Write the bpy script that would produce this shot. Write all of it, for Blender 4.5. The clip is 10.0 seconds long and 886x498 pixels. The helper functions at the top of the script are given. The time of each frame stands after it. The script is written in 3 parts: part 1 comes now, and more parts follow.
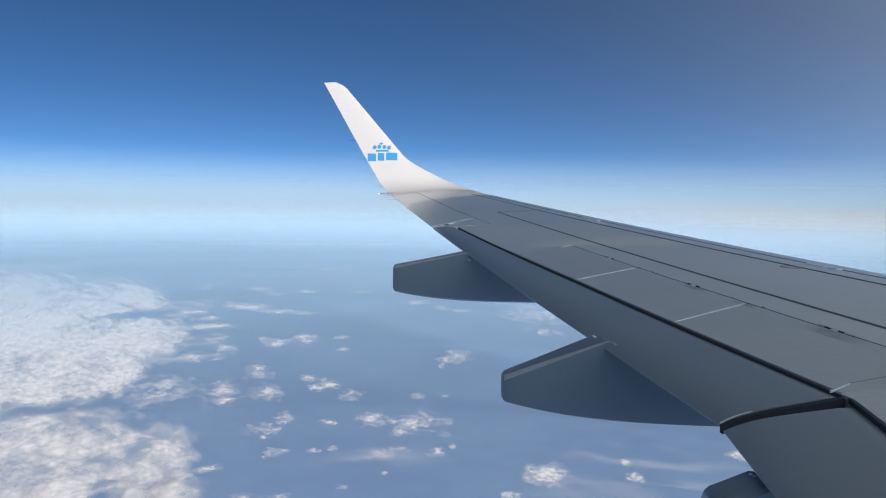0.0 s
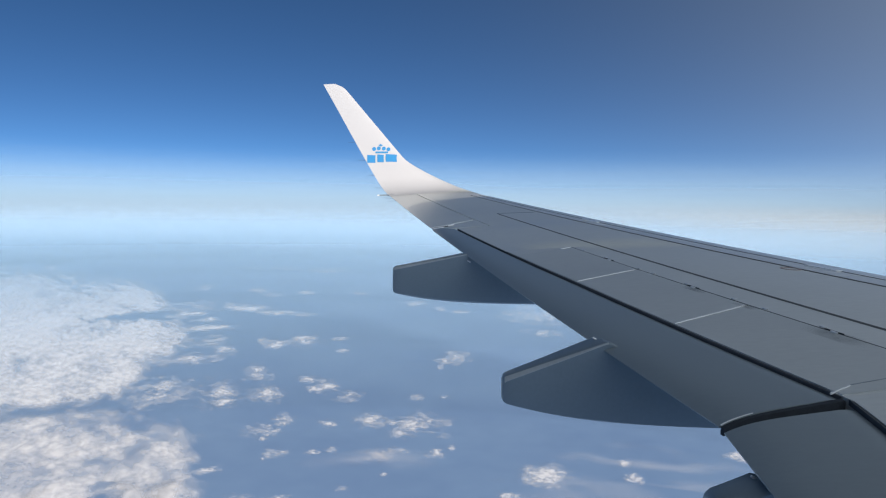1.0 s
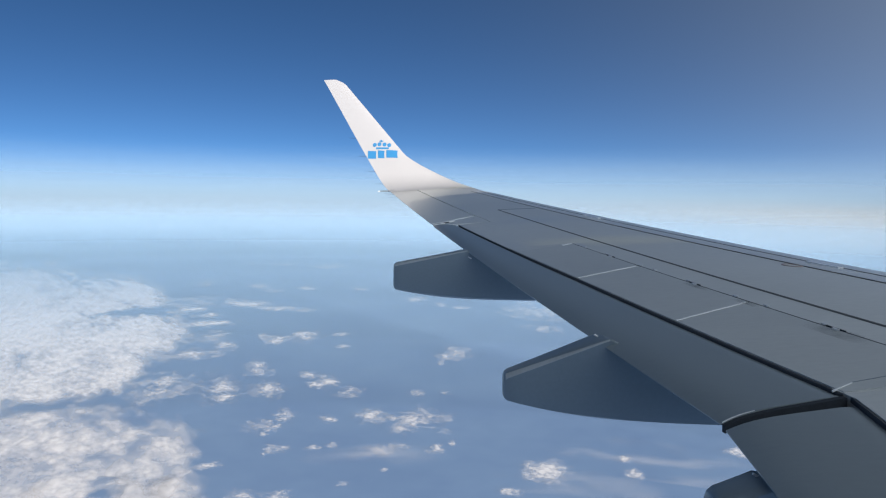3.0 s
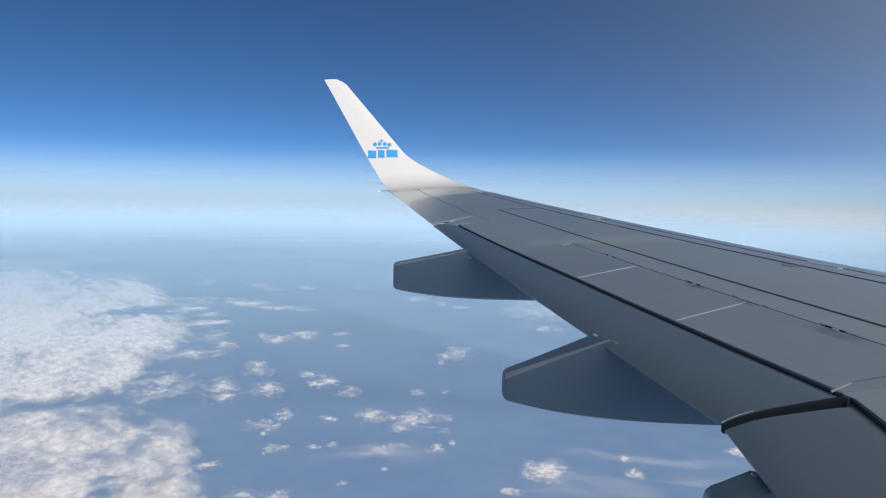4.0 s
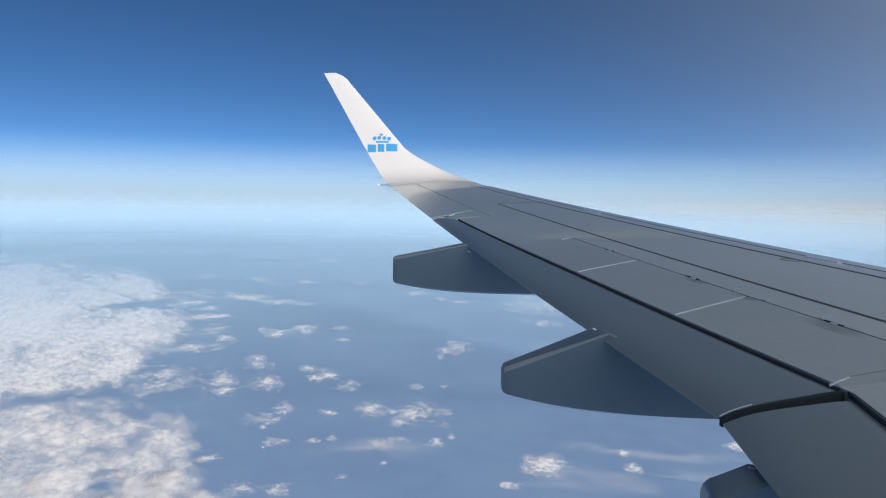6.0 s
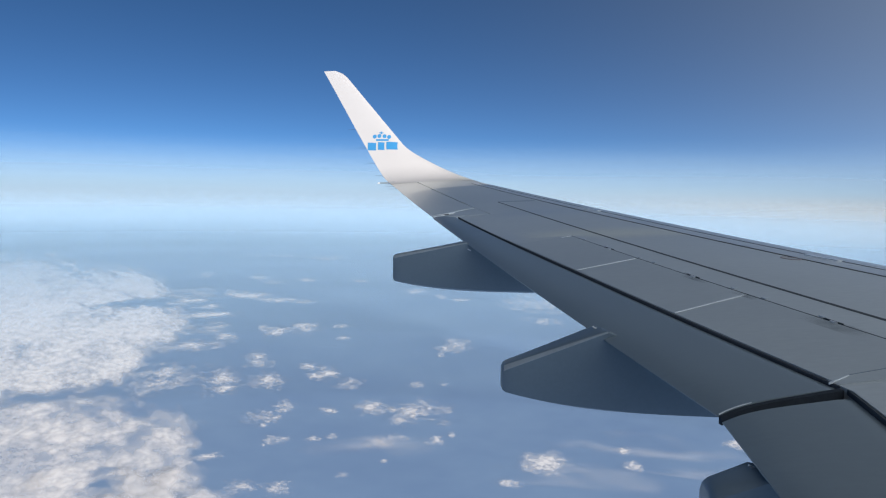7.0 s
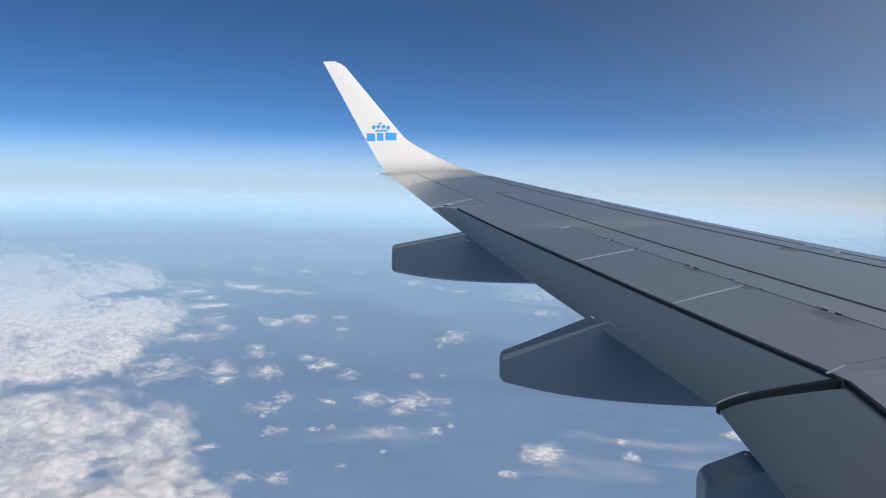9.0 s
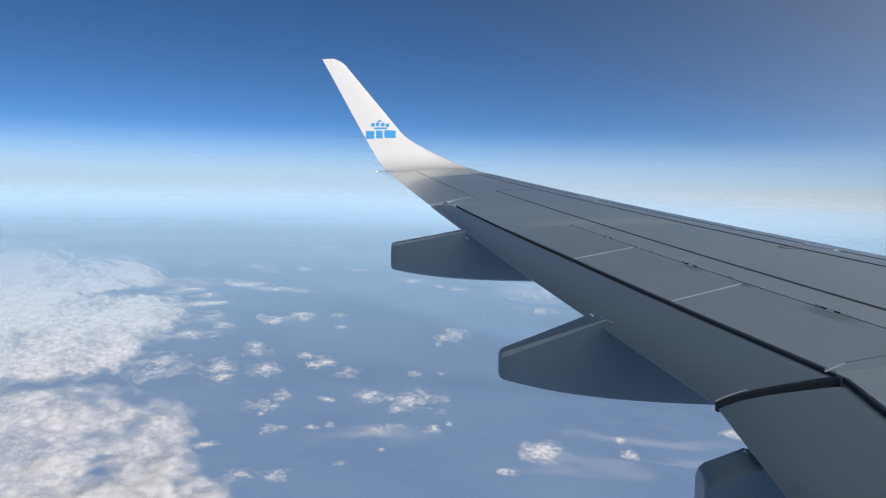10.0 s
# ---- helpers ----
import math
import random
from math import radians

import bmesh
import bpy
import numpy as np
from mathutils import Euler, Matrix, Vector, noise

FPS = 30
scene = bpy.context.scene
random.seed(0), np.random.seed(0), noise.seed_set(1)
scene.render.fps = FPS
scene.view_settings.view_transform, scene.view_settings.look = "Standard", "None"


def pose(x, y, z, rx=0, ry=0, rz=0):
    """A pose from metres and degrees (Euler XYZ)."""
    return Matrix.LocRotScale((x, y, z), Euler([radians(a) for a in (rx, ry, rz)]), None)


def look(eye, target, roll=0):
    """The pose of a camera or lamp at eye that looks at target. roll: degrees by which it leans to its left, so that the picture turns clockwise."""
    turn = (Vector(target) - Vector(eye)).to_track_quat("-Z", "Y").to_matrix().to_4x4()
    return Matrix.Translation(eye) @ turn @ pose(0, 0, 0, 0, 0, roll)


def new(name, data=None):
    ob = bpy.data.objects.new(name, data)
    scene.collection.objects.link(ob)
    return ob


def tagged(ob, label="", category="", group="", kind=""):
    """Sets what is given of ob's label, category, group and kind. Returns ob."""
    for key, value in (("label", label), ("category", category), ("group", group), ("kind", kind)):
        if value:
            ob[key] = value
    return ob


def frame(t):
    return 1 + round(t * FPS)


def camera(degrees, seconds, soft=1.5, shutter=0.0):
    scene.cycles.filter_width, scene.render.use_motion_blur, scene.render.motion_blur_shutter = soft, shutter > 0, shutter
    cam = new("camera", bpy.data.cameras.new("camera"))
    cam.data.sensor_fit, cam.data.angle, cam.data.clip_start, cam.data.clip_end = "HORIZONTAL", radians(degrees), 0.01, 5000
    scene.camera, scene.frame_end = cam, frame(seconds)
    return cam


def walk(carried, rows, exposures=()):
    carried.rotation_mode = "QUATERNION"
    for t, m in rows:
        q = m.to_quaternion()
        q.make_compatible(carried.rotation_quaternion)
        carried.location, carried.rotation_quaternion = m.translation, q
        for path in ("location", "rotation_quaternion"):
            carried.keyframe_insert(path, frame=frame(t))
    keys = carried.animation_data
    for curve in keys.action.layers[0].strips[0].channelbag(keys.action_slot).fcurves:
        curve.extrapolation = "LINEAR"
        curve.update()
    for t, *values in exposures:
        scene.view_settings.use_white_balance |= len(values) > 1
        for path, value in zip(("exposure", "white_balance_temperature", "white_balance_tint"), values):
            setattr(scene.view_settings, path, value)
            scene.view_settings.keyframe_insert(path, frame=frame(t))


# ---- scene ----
cam = camera(62.4, 10.0, soft=1.2)
PATH = [
    (0.0, (0.0067, -0.0017, 249.9915), (-0.5834, 9.9560, 249.2873), 0.961),
    (0.5, (0.0027, -0.0048, 249.9948), (-0.5789, 9.9543, 249.3025), 0.924),
    (1.0, (-0.0021, -0.0054, 249.9976), (-0.5800, 9.9543, 249.3106), 0.923),
    (1.5, (-0.0019, -0.0039, 249.9999), (-0.5900, 9.9557, 249.3213), 0.880),
    (2.0, (-0.0049, -0.0028, 250.0028), (-0.5914, 9.9543, 249.2877), 0.894),
    (2.5, (-0.0075, 0.0027, 250.0034), (-0.5908, 9.9582, 249.2627), 0.915),
    (4.0, (-0.0022, 0.0041, 250.0048), (-0.5895, 9.9586, 249.2541), 1.019),
    (4.5, (0.0030, 0.0052, 250.0042), (-0.5823, 9.9581, 249.2312), 1.078),
    (5.0, (0.0004, 0.0009, 250.0004), (-0.5813, 9.9533, 249.2188), 1.138),
    (5.5, (-0.0006, 0.0021, 249.9994), (-0.5814, 9.9527, 249.1955), 1.146),
    (7.0, (0.0034, -0.0001, 250.0009), (-0.5806, 9.9465, 249.1494), 1.133),
    (7.5, (0.0023, -0.0013, 249.9949), (-0.5871, 9.9439, 249.1319), 1.176),
    (8.0, (0.0044, -0.0057, 249.9952), (-0.5832, 9.9357, 249.0877), 1.171),
    (8.5, (0.0016, -0.0106, 249.9982), (-0.5689, 9.9274, 249.0445), 1.182),
    (9.0, (0.0038, -0.0072, 249.9921), (-0.5629, 9.9297, 249.0239), 1.219),
    (9.5, (0.0021, -0.0037, 249.9917), (-0.5497, 9.9314, 248.9975), 1.250),
    (10.0, (0.0012, -0.0058, 249.9876), (-0.5495, 9.9294, 248.9932), 1.341),
]
walk(cam, [(t, look(eye, target, roll)) for t, eye, target, roll in PATH])

# ---- the aircraft's attitude, and the light ----
# aircraft axes: x forward, y out along the port wing, z up
SEAT = Vector((-8.428, 1.552, 1.423))
UP = Vector((0.01213, -0.03195, 0.99942)).normalized()
ATTITUDE = UP.rotation_difference(Vector((0, 0, 1))).to_matrix().to_4x4()
PLANE = Matrix.Translation((0, 0, 250)) @ ATTITUDE @ Matrix.Translation(-SEAT)

to_sun = (ATTITUDE.to_3x3() @ Vector((0.78, -1.0, 0.080))).normalized()
sun_height = math.asin(to_sun.z)
sun_turn = math.atan2(to_sun.x, to_sun.y)

scene.view_settings.exposure = 0.1
world = bpy.data.worlds.new("sky")
scene.world = world
world.use_nodes = True
wn = world.node_tree
sky = wn.nodes.new("ShaderNodeTexSky")
sky.sky_type = "NISHITA"
sky.sun_disc = False
sky.sun_elevation = sun_height
sky.sun_rotation = sun_turn
sky.altitude = 11000
sky.air_density = 0.8
sky.dust_density = 1.0
sky.ozone_density = 1.0
# the clear sky, and a wide hazy glow added between sun and nose to fill the wing's shade
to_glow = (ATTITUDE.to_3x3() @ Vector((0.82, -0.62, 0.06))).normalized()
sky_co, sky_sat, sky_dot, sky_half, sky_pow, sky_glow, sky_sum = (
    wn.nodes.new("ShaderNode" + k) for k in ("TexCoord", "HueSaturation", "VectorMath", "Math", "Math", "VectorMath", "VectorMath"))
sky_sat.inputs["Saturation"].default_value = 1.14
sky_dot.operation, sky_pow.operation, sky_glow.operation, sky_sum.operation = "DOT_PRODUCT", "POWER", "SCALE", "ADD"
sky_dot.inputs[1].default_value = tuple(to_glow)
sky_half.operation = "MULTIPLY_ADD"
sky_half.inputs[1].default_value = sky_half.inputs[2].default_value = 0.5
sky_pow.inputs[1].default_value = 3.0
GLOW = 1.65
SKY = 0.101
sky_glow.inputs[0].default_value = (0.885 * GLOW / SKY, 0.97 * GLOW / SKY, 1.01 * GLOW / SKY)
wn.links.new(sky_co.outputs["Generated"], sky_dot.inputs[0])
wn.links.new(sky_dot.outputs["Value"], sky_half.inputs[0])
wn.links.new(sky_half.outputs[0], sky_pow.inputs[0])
# the added glow thins out with height, as low haze would
sky_xyz, sky_low, sky_fill = (wn.nodes.new("ShaderNode" + k) for k in ("SeparateXYZ", "Math", "Math"))
sky_low.operation, sky_fill.operation = "MULTIPLY_ADD", "MULTIPLY"
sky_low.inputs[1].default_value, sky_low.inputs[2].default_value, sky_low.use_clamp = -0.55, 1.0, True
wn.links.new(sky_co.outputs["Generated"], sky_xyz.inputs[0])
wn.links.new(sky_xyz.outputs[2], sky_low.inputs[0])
wn.links.new(sky_pow.outputs[0], sky_fill.inputs[0])
wn.links.new(sky_low.outputs[0], sky_fill.inputs[1])
wn.links.new(sky_fill.outputs[0], sky_glow.inputs[3])
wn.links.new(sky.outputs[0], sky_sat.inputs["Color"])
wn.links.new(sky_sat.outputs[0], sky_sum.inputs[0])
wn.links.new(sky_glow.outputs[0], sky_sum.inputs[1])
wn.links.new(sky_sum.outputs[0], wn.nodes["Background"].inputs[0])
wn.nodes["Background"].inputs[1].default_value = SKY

sun_data = bpy.data.lights.new("sun", "SUN")
sun_data.energy, sun_data.angle, sun_data.color = 5.7, radians(0.05), (1.0, 0.9, 0.8)
sun = new("sun", sun_data)
sun.matrix_world = Matrix.Translation((0, -50, 300)) @ to_sun.to_track_quat("Z", "Y").to_matrix().to_4x4()


# ---- materials ----
def material(name, color, rough=0.5, metal=0.0, coat=0.0, vary=0.1, scale=3.0, fine=60.0, bump=0.0, stretch=(1, 1, 1)):
    m = bpy.data.materials.new(name)
    m.use_nodes = True
    nt = m.node_tree
    n, l = nt.nodes, nt.links
    b = n["Principled BSDF"]
    co, mp = n.new("ShaderNodeTexCoord"), n.new("ShaderNodeMapping")
    mp.inputs["Scale"].default_value = stretch
    l.new(co.outputs["Object"], mp.inputs[0])
    big, small = n.new("ShaderNodeTexNoise"), n.new("ShaderNodeTexNoise")
    for t, s in ((big, scale), (small, fine)):
        t.inputs["Scale"].default_value = s
        t.inputs["Detail"].default_value = 5
        l.new(mp.outputs[0], t.inputs[0])
    add = n.new("ShaderNodeMath")
    add.operation = "ADD"
    l.new(big.outputs[0], add.inputs[0])
    l.new(small.outputs[0], add.inputs[1])
    rmp = n.new("ShaderNodeMapRange")
    rmp.inputs[1].default_value, rmp.inputs[2].default_value = 0.6, 1.4
    rmp.inputs[3].default_value, rmp.inputs[4].default_value = 1 - vary, 1 + vary
    l.new(add.outputs[0], rmp.inputs[0])
    mul = n.new("ShaderNodeVectorMath")
    mul.operation = "SCALE"
    mul.inputs[0].default_value = color
    l.new(rmp.outputs[0], mul.inputs[3])
    l.new(mul.outputs[0], b.inputs["Base Color"])
    rr = n.new("ShaderNodeMapRange")
    rr.inputs[1].default_value, rr.inputs[2].default_value = 0.6, 1.4
    rr.inputs[3].default_value, rr.inputs[4].default_value = rough * 0.85, min(1, rough * 1.15)
    l.new(add.outputs[0], rr.inputs[0])
    l.new(rr.outputs[0], b.inputs["Roughness"])
    b.inputs["Metallic"].default_value = metal
    b.inputs["Coat Weight"].default_value, b.inputs["Coat Roughness"].default_value = coat, 0.25
    if bump:
        bp = n.new("ShaderNodeBump")
        bp.inputs["Strength"].default_value = bump
        bp.inputs["Distance"].default_value = 0.01
        l.new(big.outputs[0], bp.inputs["Height"])
        l.new(bp.outputs[0], b.inputs["Normal"])
    return m


GREY = material("wing_grey_paint", (0.665, 0.675, 0.64), 0.38, coat=0.75, vary=0.09, scale=0.8, fine=30, stretch=(0.35, 1.2, 1))
PANEL_GREY = material("spoiler_grey_paint", (0.565, 0.58, 0.56), 0.4, coat=0.6, vary=0.09, scale=0.9, fine=30, stretch=(0.35, 1.2, 1))
# darker than the wing skin: the flaps' shade is put into their grey
FLAP_SHADED = material("flap_shaded_grey", (0.235, 0.275, 0.29), 0.34, coat=0.45, vary=0.07, scale=1.5, fine=30, stretch=(0.35, 1.2, 1))
# taken well below the wing grey: the fairings' shaded sides are in the colour
FAIRING = material("fairing_shaded_grey", (0.195, 0.24, 0.27), 0.40, coat=0.2, vary=0.06, scale=2, fine=40)
WHITE = material("winglet_white_paint", (0.50, 0.50, 0.515), 0.4, vary=0.02, scale=2, fine=40)
METAL = material("slat_bare_metal", (0.70, 0.72, 0.73), 0.35, metal=0.1, coat=0.5, vary=0.06, scale=2, fine=50)
DARK = material("dark_seal_and_gap_shade", (0.045, 0.052, 0.062), 0.8, vary=0.2, scale=6, fine=60)
DARK.node_tree.nodes["Principled BSDF"].inputs["Specular IOR Level"].default_value = 0.12
JOINT_AND_SHADE = material("joint_seal_and_gap_shade", (0.085, 0.09, 0.095), 0.75, vary=0.2, scale=8, fine=70)
STRIP = material("pale_rub_strip", (0.97, 0.97, 0.96), 0.25, metal=0.0, coat=1.0, vary=0.06, scale=8, fine=90)
STEEL = material("hinge_steel", (0.7, 0.7, 0.7), 0.35, metal=0.5, vary=0.1, scale=20, fine=90)
BLUE = material("logo_blue_paint", (0.042, 0.24, 0.51), 0.4, vary=0.03, scale=5, fine=60)
# the highlight on the fairings' upper edges, put into a paler grey
EDGE_LIGHT = material("fairing_edge_highlight", (0.42, 0.45, 0.465), 0.4, coat=0.3, vary=0.1, scale=4, fine=40)
RED = material("filler_ring_red", (0.36, 0.29, 0.28), 0.5, vary=0.1, scale=15, fine=90)
# unseen hull kept dark, so it bounces little light onto the inboard flap
HULL = material("fuselage_paint", (0.22, 0.29, 0.36), 0.4, vary=0.04, scale=1, fine=20)
LENS = material("lamp_lens", (0.8, 0.8, 0.78), 0.15, coat=0.5, vary=0.02)


def smudge_material():
    """A thin film of dark grease, thick in the middle and gone at the rim."""
    m = bpy.data.materials.new("grease_smudge")
    m.use_nodes = True
    n, l = m.node_tree.nodes, m.node_tree.links
    b = n["Principled BSDF"]
    b.inputs["Base Color"].default_value, b.inputs["Roughness"].default_value = (0.05, 0.05, 0.05, 1), 0.5
    co, far, ns, fade, film = (n.new("ShaderNode" + k) for k in ("TexCoord", "VectorMath", "TexNoise", "MapRange", "Math"))
    far.operation, far.inputs[1].default_value = "DISTANCE", (0.5, 0.5, 0.5)
    l.new(co.outputs["Generated"], far.inputs[0])
    fade.interpolation_type = "SMOOTHSTEP"
    fade.inputs[1].default_value, fade.inputs[2].default_value, fade.inputs[3].default_value, fade.inputs[4].default_value = 0.02, 0.48, 0.2, 0.0
    l.new(far.outputs["Value"], fade.inputs[0])
    ns.inputs["Scale"].default_value, ns.inputs["Detail"].default_value = 9, 4
    l.new(co.outputs["Object"], ns.inputs[0])
    film.operation = "MULTIPLY"
    l.new(fade.outputs[0], film.inputs[0])
    l.new(ns.outputs[0], film.inputs[1])
    l.new(film.outputs[0], b.inputs["Alpha"])
    return m


SMUDGE = smudge_material()


def distant(name, low, high, scale, detail=8, rough=1.0):
    m = bpy.data.materials.new(name)
    m.use_nodes = True
    n, l = m.node_tree.nodes, m.node_tree.links
    b = n["Principled BSDF"]
    co, t1, t2, rp = n.new("ShaderNodeTexCoord"), n.new("ShaderNodeTexNoise"), n.new("ShaderNodeTexNoise"), n.new("ShaderNodeMapRange")
    for t, s in ((t1, scale), (t2, scale * 7)):
        t.inputs["Scale"].default_value, t.inputs["Detail"].default_value = s, detail
        l.new(co.outputs["Object"], t.inputs[0])
    ad = n.new("ShaderNodeMath")
    ad.operation = "MULTIPLY_ADD"
    ad.inputs[1].default_value = 0.35
    l.new(t2.outputs[0], ad.inputs[0])
    l.new(t1.outputs[0], ad.inputs[2])
    rp.inputs[1].default_value, rp.inputs[2].default_value = 0.45, 0.95
    l.new(ad.outputs[0], rp.inputs[0])
    mx = n.new("ShaderNodeMix")
    mx.data_type = "RGBA"
    mx.inputs[6].default_value, mx.inputs[7].default_value = (*low, 1), (*high, 1)
    l.new(rp.outputs[0], mx.inputs[0])
    l.new(mx.outputs[2], b.inputs["Base Color"])
    b.inputs["Roughness"].default_value = rough
    b.inputs["Specular IOR Level"].default_value = 0.0
    return m


# the blue of the air's haze is put into the land's colour
GROUND = distant("land_with_painted_haze", (0.066, 0.108, 0.192), (0.086, 0.136, 0.220), 0.005)


def cloud_material():
    m = bpy.data.materials.new("cloud_vapour")
    m.use_nodes = True
    n, l = m.node_tree.nodes, m.node_tree.links
    n.remove(n["Principled BSDF"])
    dens, flow, ns = n.new("ShaderNodeAttribute"), n.new("ShaderNodeAttribute"), n.new("ShaderNodeTexNoise")
    dens.attribute_name, flow.attribute_name = "cover", "flow"
    ns.inputs["Scale"].default_value, ns.inputs["Detail"].default_value, ns.inputs["Roughness"].default_value = 1.6, 4, 0.55
    l.new(flow.outputs["Vector"], ns.inputs[0])
    vary, alpha = n.new("ShaderNodeMath"), n.new("ShaderNodeMath")
    vary.operation, alpha.operation, alpha.use_clamp = "MULTIPLY_ADD", "MULTIPLY", True
    vary.inputs[1].default_value, vary.inputs[2].default_value = 0.9, 0.55
    l.new(ns.outputs[0], vary.inputs[0])
    l.new(vary.outputs[0], alpha.inputs[0])
    l.new(dens.outputs["Fac"], alpha.inputs[1])
    df, tl, tr = n.new("ShaderNodeBsdfDiffuse"), n.new("ShaderNodeBsdfTranslucent"), n.new("ShaderNodeBsdfTransparent")
    df.inputs[0].default_value = tl.inputs[0].default_value = (0.375, 0.385, 0.415, 1)
    m1, m2 = n.new("ShaderNodeMixShader"), n.new("ShaderNodeMixShader")
    m1.inputs[0].default_value = 0.1
    l.new(df.outputs[0], m1.inputs[1])
    l.new(tl.outputs[0], m1.inputs[2])
    l.new(alpha.outputs[0], m2.inputs[0])
    l.new(tr.outputs[0], m2.inputs[1])
    l.new(m1.outputs[0], m2.inputs[2])
    l.new(m2.outputs[0], n["Material Output"].inputs[0])
    return m


CLOUD = cloud_material()


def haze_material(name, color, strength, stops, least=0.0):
    """Haze put in as a tint: clear below the first height, full between the second and third, clear again above the
    fourth (metres).
    """
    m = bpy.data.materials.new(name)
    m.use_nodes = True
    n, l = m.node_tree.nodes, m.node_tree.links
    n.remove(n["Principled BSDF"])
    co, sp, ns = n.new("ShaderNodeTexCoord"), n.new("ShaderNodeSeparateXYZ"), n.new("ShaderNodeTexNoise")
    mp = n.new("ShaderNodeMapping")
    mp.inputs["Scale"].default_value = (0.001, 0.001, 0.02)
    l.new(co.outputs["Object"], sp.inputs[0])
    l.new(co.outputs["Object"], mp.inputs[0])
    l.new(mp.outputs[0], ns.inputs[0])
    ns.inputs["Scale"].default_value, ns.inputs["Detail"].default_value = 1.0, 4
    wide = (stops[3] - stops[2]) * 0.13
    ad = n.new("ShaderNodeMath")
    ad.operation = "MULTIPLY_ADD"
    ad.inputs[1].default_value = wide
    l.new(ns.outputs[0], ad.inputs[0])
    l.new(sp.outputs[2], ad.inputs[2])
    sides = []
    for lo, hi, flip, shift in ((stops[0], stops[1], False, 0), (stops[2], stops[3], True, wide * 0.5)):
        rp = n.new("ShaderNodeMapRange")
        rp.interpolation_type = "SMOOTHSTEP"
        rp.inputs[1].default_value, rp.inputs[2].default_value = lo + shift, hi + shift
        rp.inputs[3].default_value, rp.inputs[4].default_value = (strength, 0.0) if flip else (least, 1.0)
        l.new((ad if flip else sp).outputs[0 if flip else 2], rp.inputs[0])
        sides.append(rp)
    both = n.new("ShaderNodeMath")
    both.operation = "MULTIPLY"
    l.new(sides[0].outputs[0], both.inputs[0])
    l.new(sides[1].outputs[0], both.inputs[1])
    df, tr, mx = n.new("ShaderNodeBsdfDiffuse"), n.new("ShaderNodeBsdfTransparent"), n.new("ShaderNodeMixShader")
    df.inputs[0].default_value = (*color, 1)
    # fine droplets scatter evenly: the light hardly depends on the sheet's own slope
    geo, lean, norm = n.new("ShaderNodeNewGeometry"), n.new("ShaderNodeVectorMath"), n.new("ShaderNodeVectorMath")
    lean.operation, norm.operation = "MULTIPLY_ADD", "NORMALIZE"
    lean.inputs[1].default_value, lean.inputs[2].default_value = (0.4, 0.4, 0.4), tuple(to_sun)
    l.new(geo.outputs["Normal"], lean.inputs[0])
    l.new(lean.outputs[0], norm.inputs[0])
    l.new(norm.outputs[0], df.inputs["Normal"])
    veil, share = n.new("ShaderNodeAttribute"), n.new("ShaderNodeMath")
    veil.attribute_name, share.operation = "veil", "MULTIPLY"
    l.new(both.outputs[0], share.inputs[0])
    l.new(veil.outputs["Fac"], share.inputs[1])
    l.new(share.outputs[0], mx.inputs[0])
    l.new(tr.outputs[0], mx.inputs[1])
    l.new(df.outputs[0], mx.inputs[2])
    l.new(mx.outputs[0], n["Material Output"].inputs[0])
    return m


# ---- building helpers ----
def mesh_of(name, verts, faces, mat, smooth=True, sharp=35):
    me = bpy.data.meshes.new(name)
    me.from_pydata([tuple(v) for v in verts], [], faces)
    me.materials.append(mat)
    bm = bmesh.new()
    bm.from_mesh(me)
    bmesh.ops.remove_doubles(bm, verts=bm.verts, dist=1e-5)
    bmesh.ops.recalc_face_normals(bm, faces=bm.faces)
    for f in bm.faces:
        f.smooth = smooth
    for e in bm.edges:
        if len(e.link_faces) == 2 and e.calc_face_angle(0) > radians(sharp):
            e.smooth = False
    bm.to_mesh(me)
    bm.free()
    return me


def part(name, verts, faces, mat, parent, label="", smooth=True, sharp=35):
    ob = new(name, mesh_of(name, verts, faces, mat, smooth, sharp))
    ob.parent = parent
    return tagged(ob, label)


def grid_faces(nu, nv, base=0, flip=False):
    out = []
    for i in range(nu - 1):
        for j in range(nv - 1):
            q = [base + i * nv + j, base + (i + 1) * nv + j, base + (i + 1) * nv + j + 1, base + i * nv + j + 1]
            out.append(q[::-1] if flip else q)
    return out


def rod(a, b, r0, r1, n=8):
    a, b = Vector(a), Vector(b)
    q = (b - a).to_track_quat("Z", "Y")
    v = [p + q @ Vector((math.cos(k * 2 * math.pi / n) * r, math.sin(k * 2 * math.pi / n) * r, 0)) for p, r in ((a, r0), (b, r1)) for k in range(n)]
    f = [(k, (k + 1) % n, (k + 1) % n + n, k + n) for k in range(n)] + [tuple(range(n))[::-1], tuple(range(n, 2 * n))]
    return v, f


# ---- the wing's shape ----
def chord(y):
    return 5.68 - 0.2389 * y


def rise(y):
    """Dihedral and the bend of the loaded wing."""
    return 0.105 * (y - 1.9) + 0.479 * (max(y - 2, 0) / 15) ** 2


def bulge(s):
    s = min(max(s, 0), 1)
    return 0.095 * math.sqrt(s) * (1 - s) ** 1.15


def hollow(s):
    s = min(max(s, 0), 1)
    return 0.11 * math.sqrt(s) * (1 - s) ** 1.1 + 0.002


def top_at(y, s):
    c = chord(y)
    return Vector((-0.5265 * y - s * c, y, rise(y) + 0.021 * c * (1 - s) + bulge(s) * c))


def low_at(y, s):
    c = chord(y)
    return Vector((-0.5265 * y - s * c, y, rise(y) + 0.021 * c * (1 - s) - hollow(s) * c))


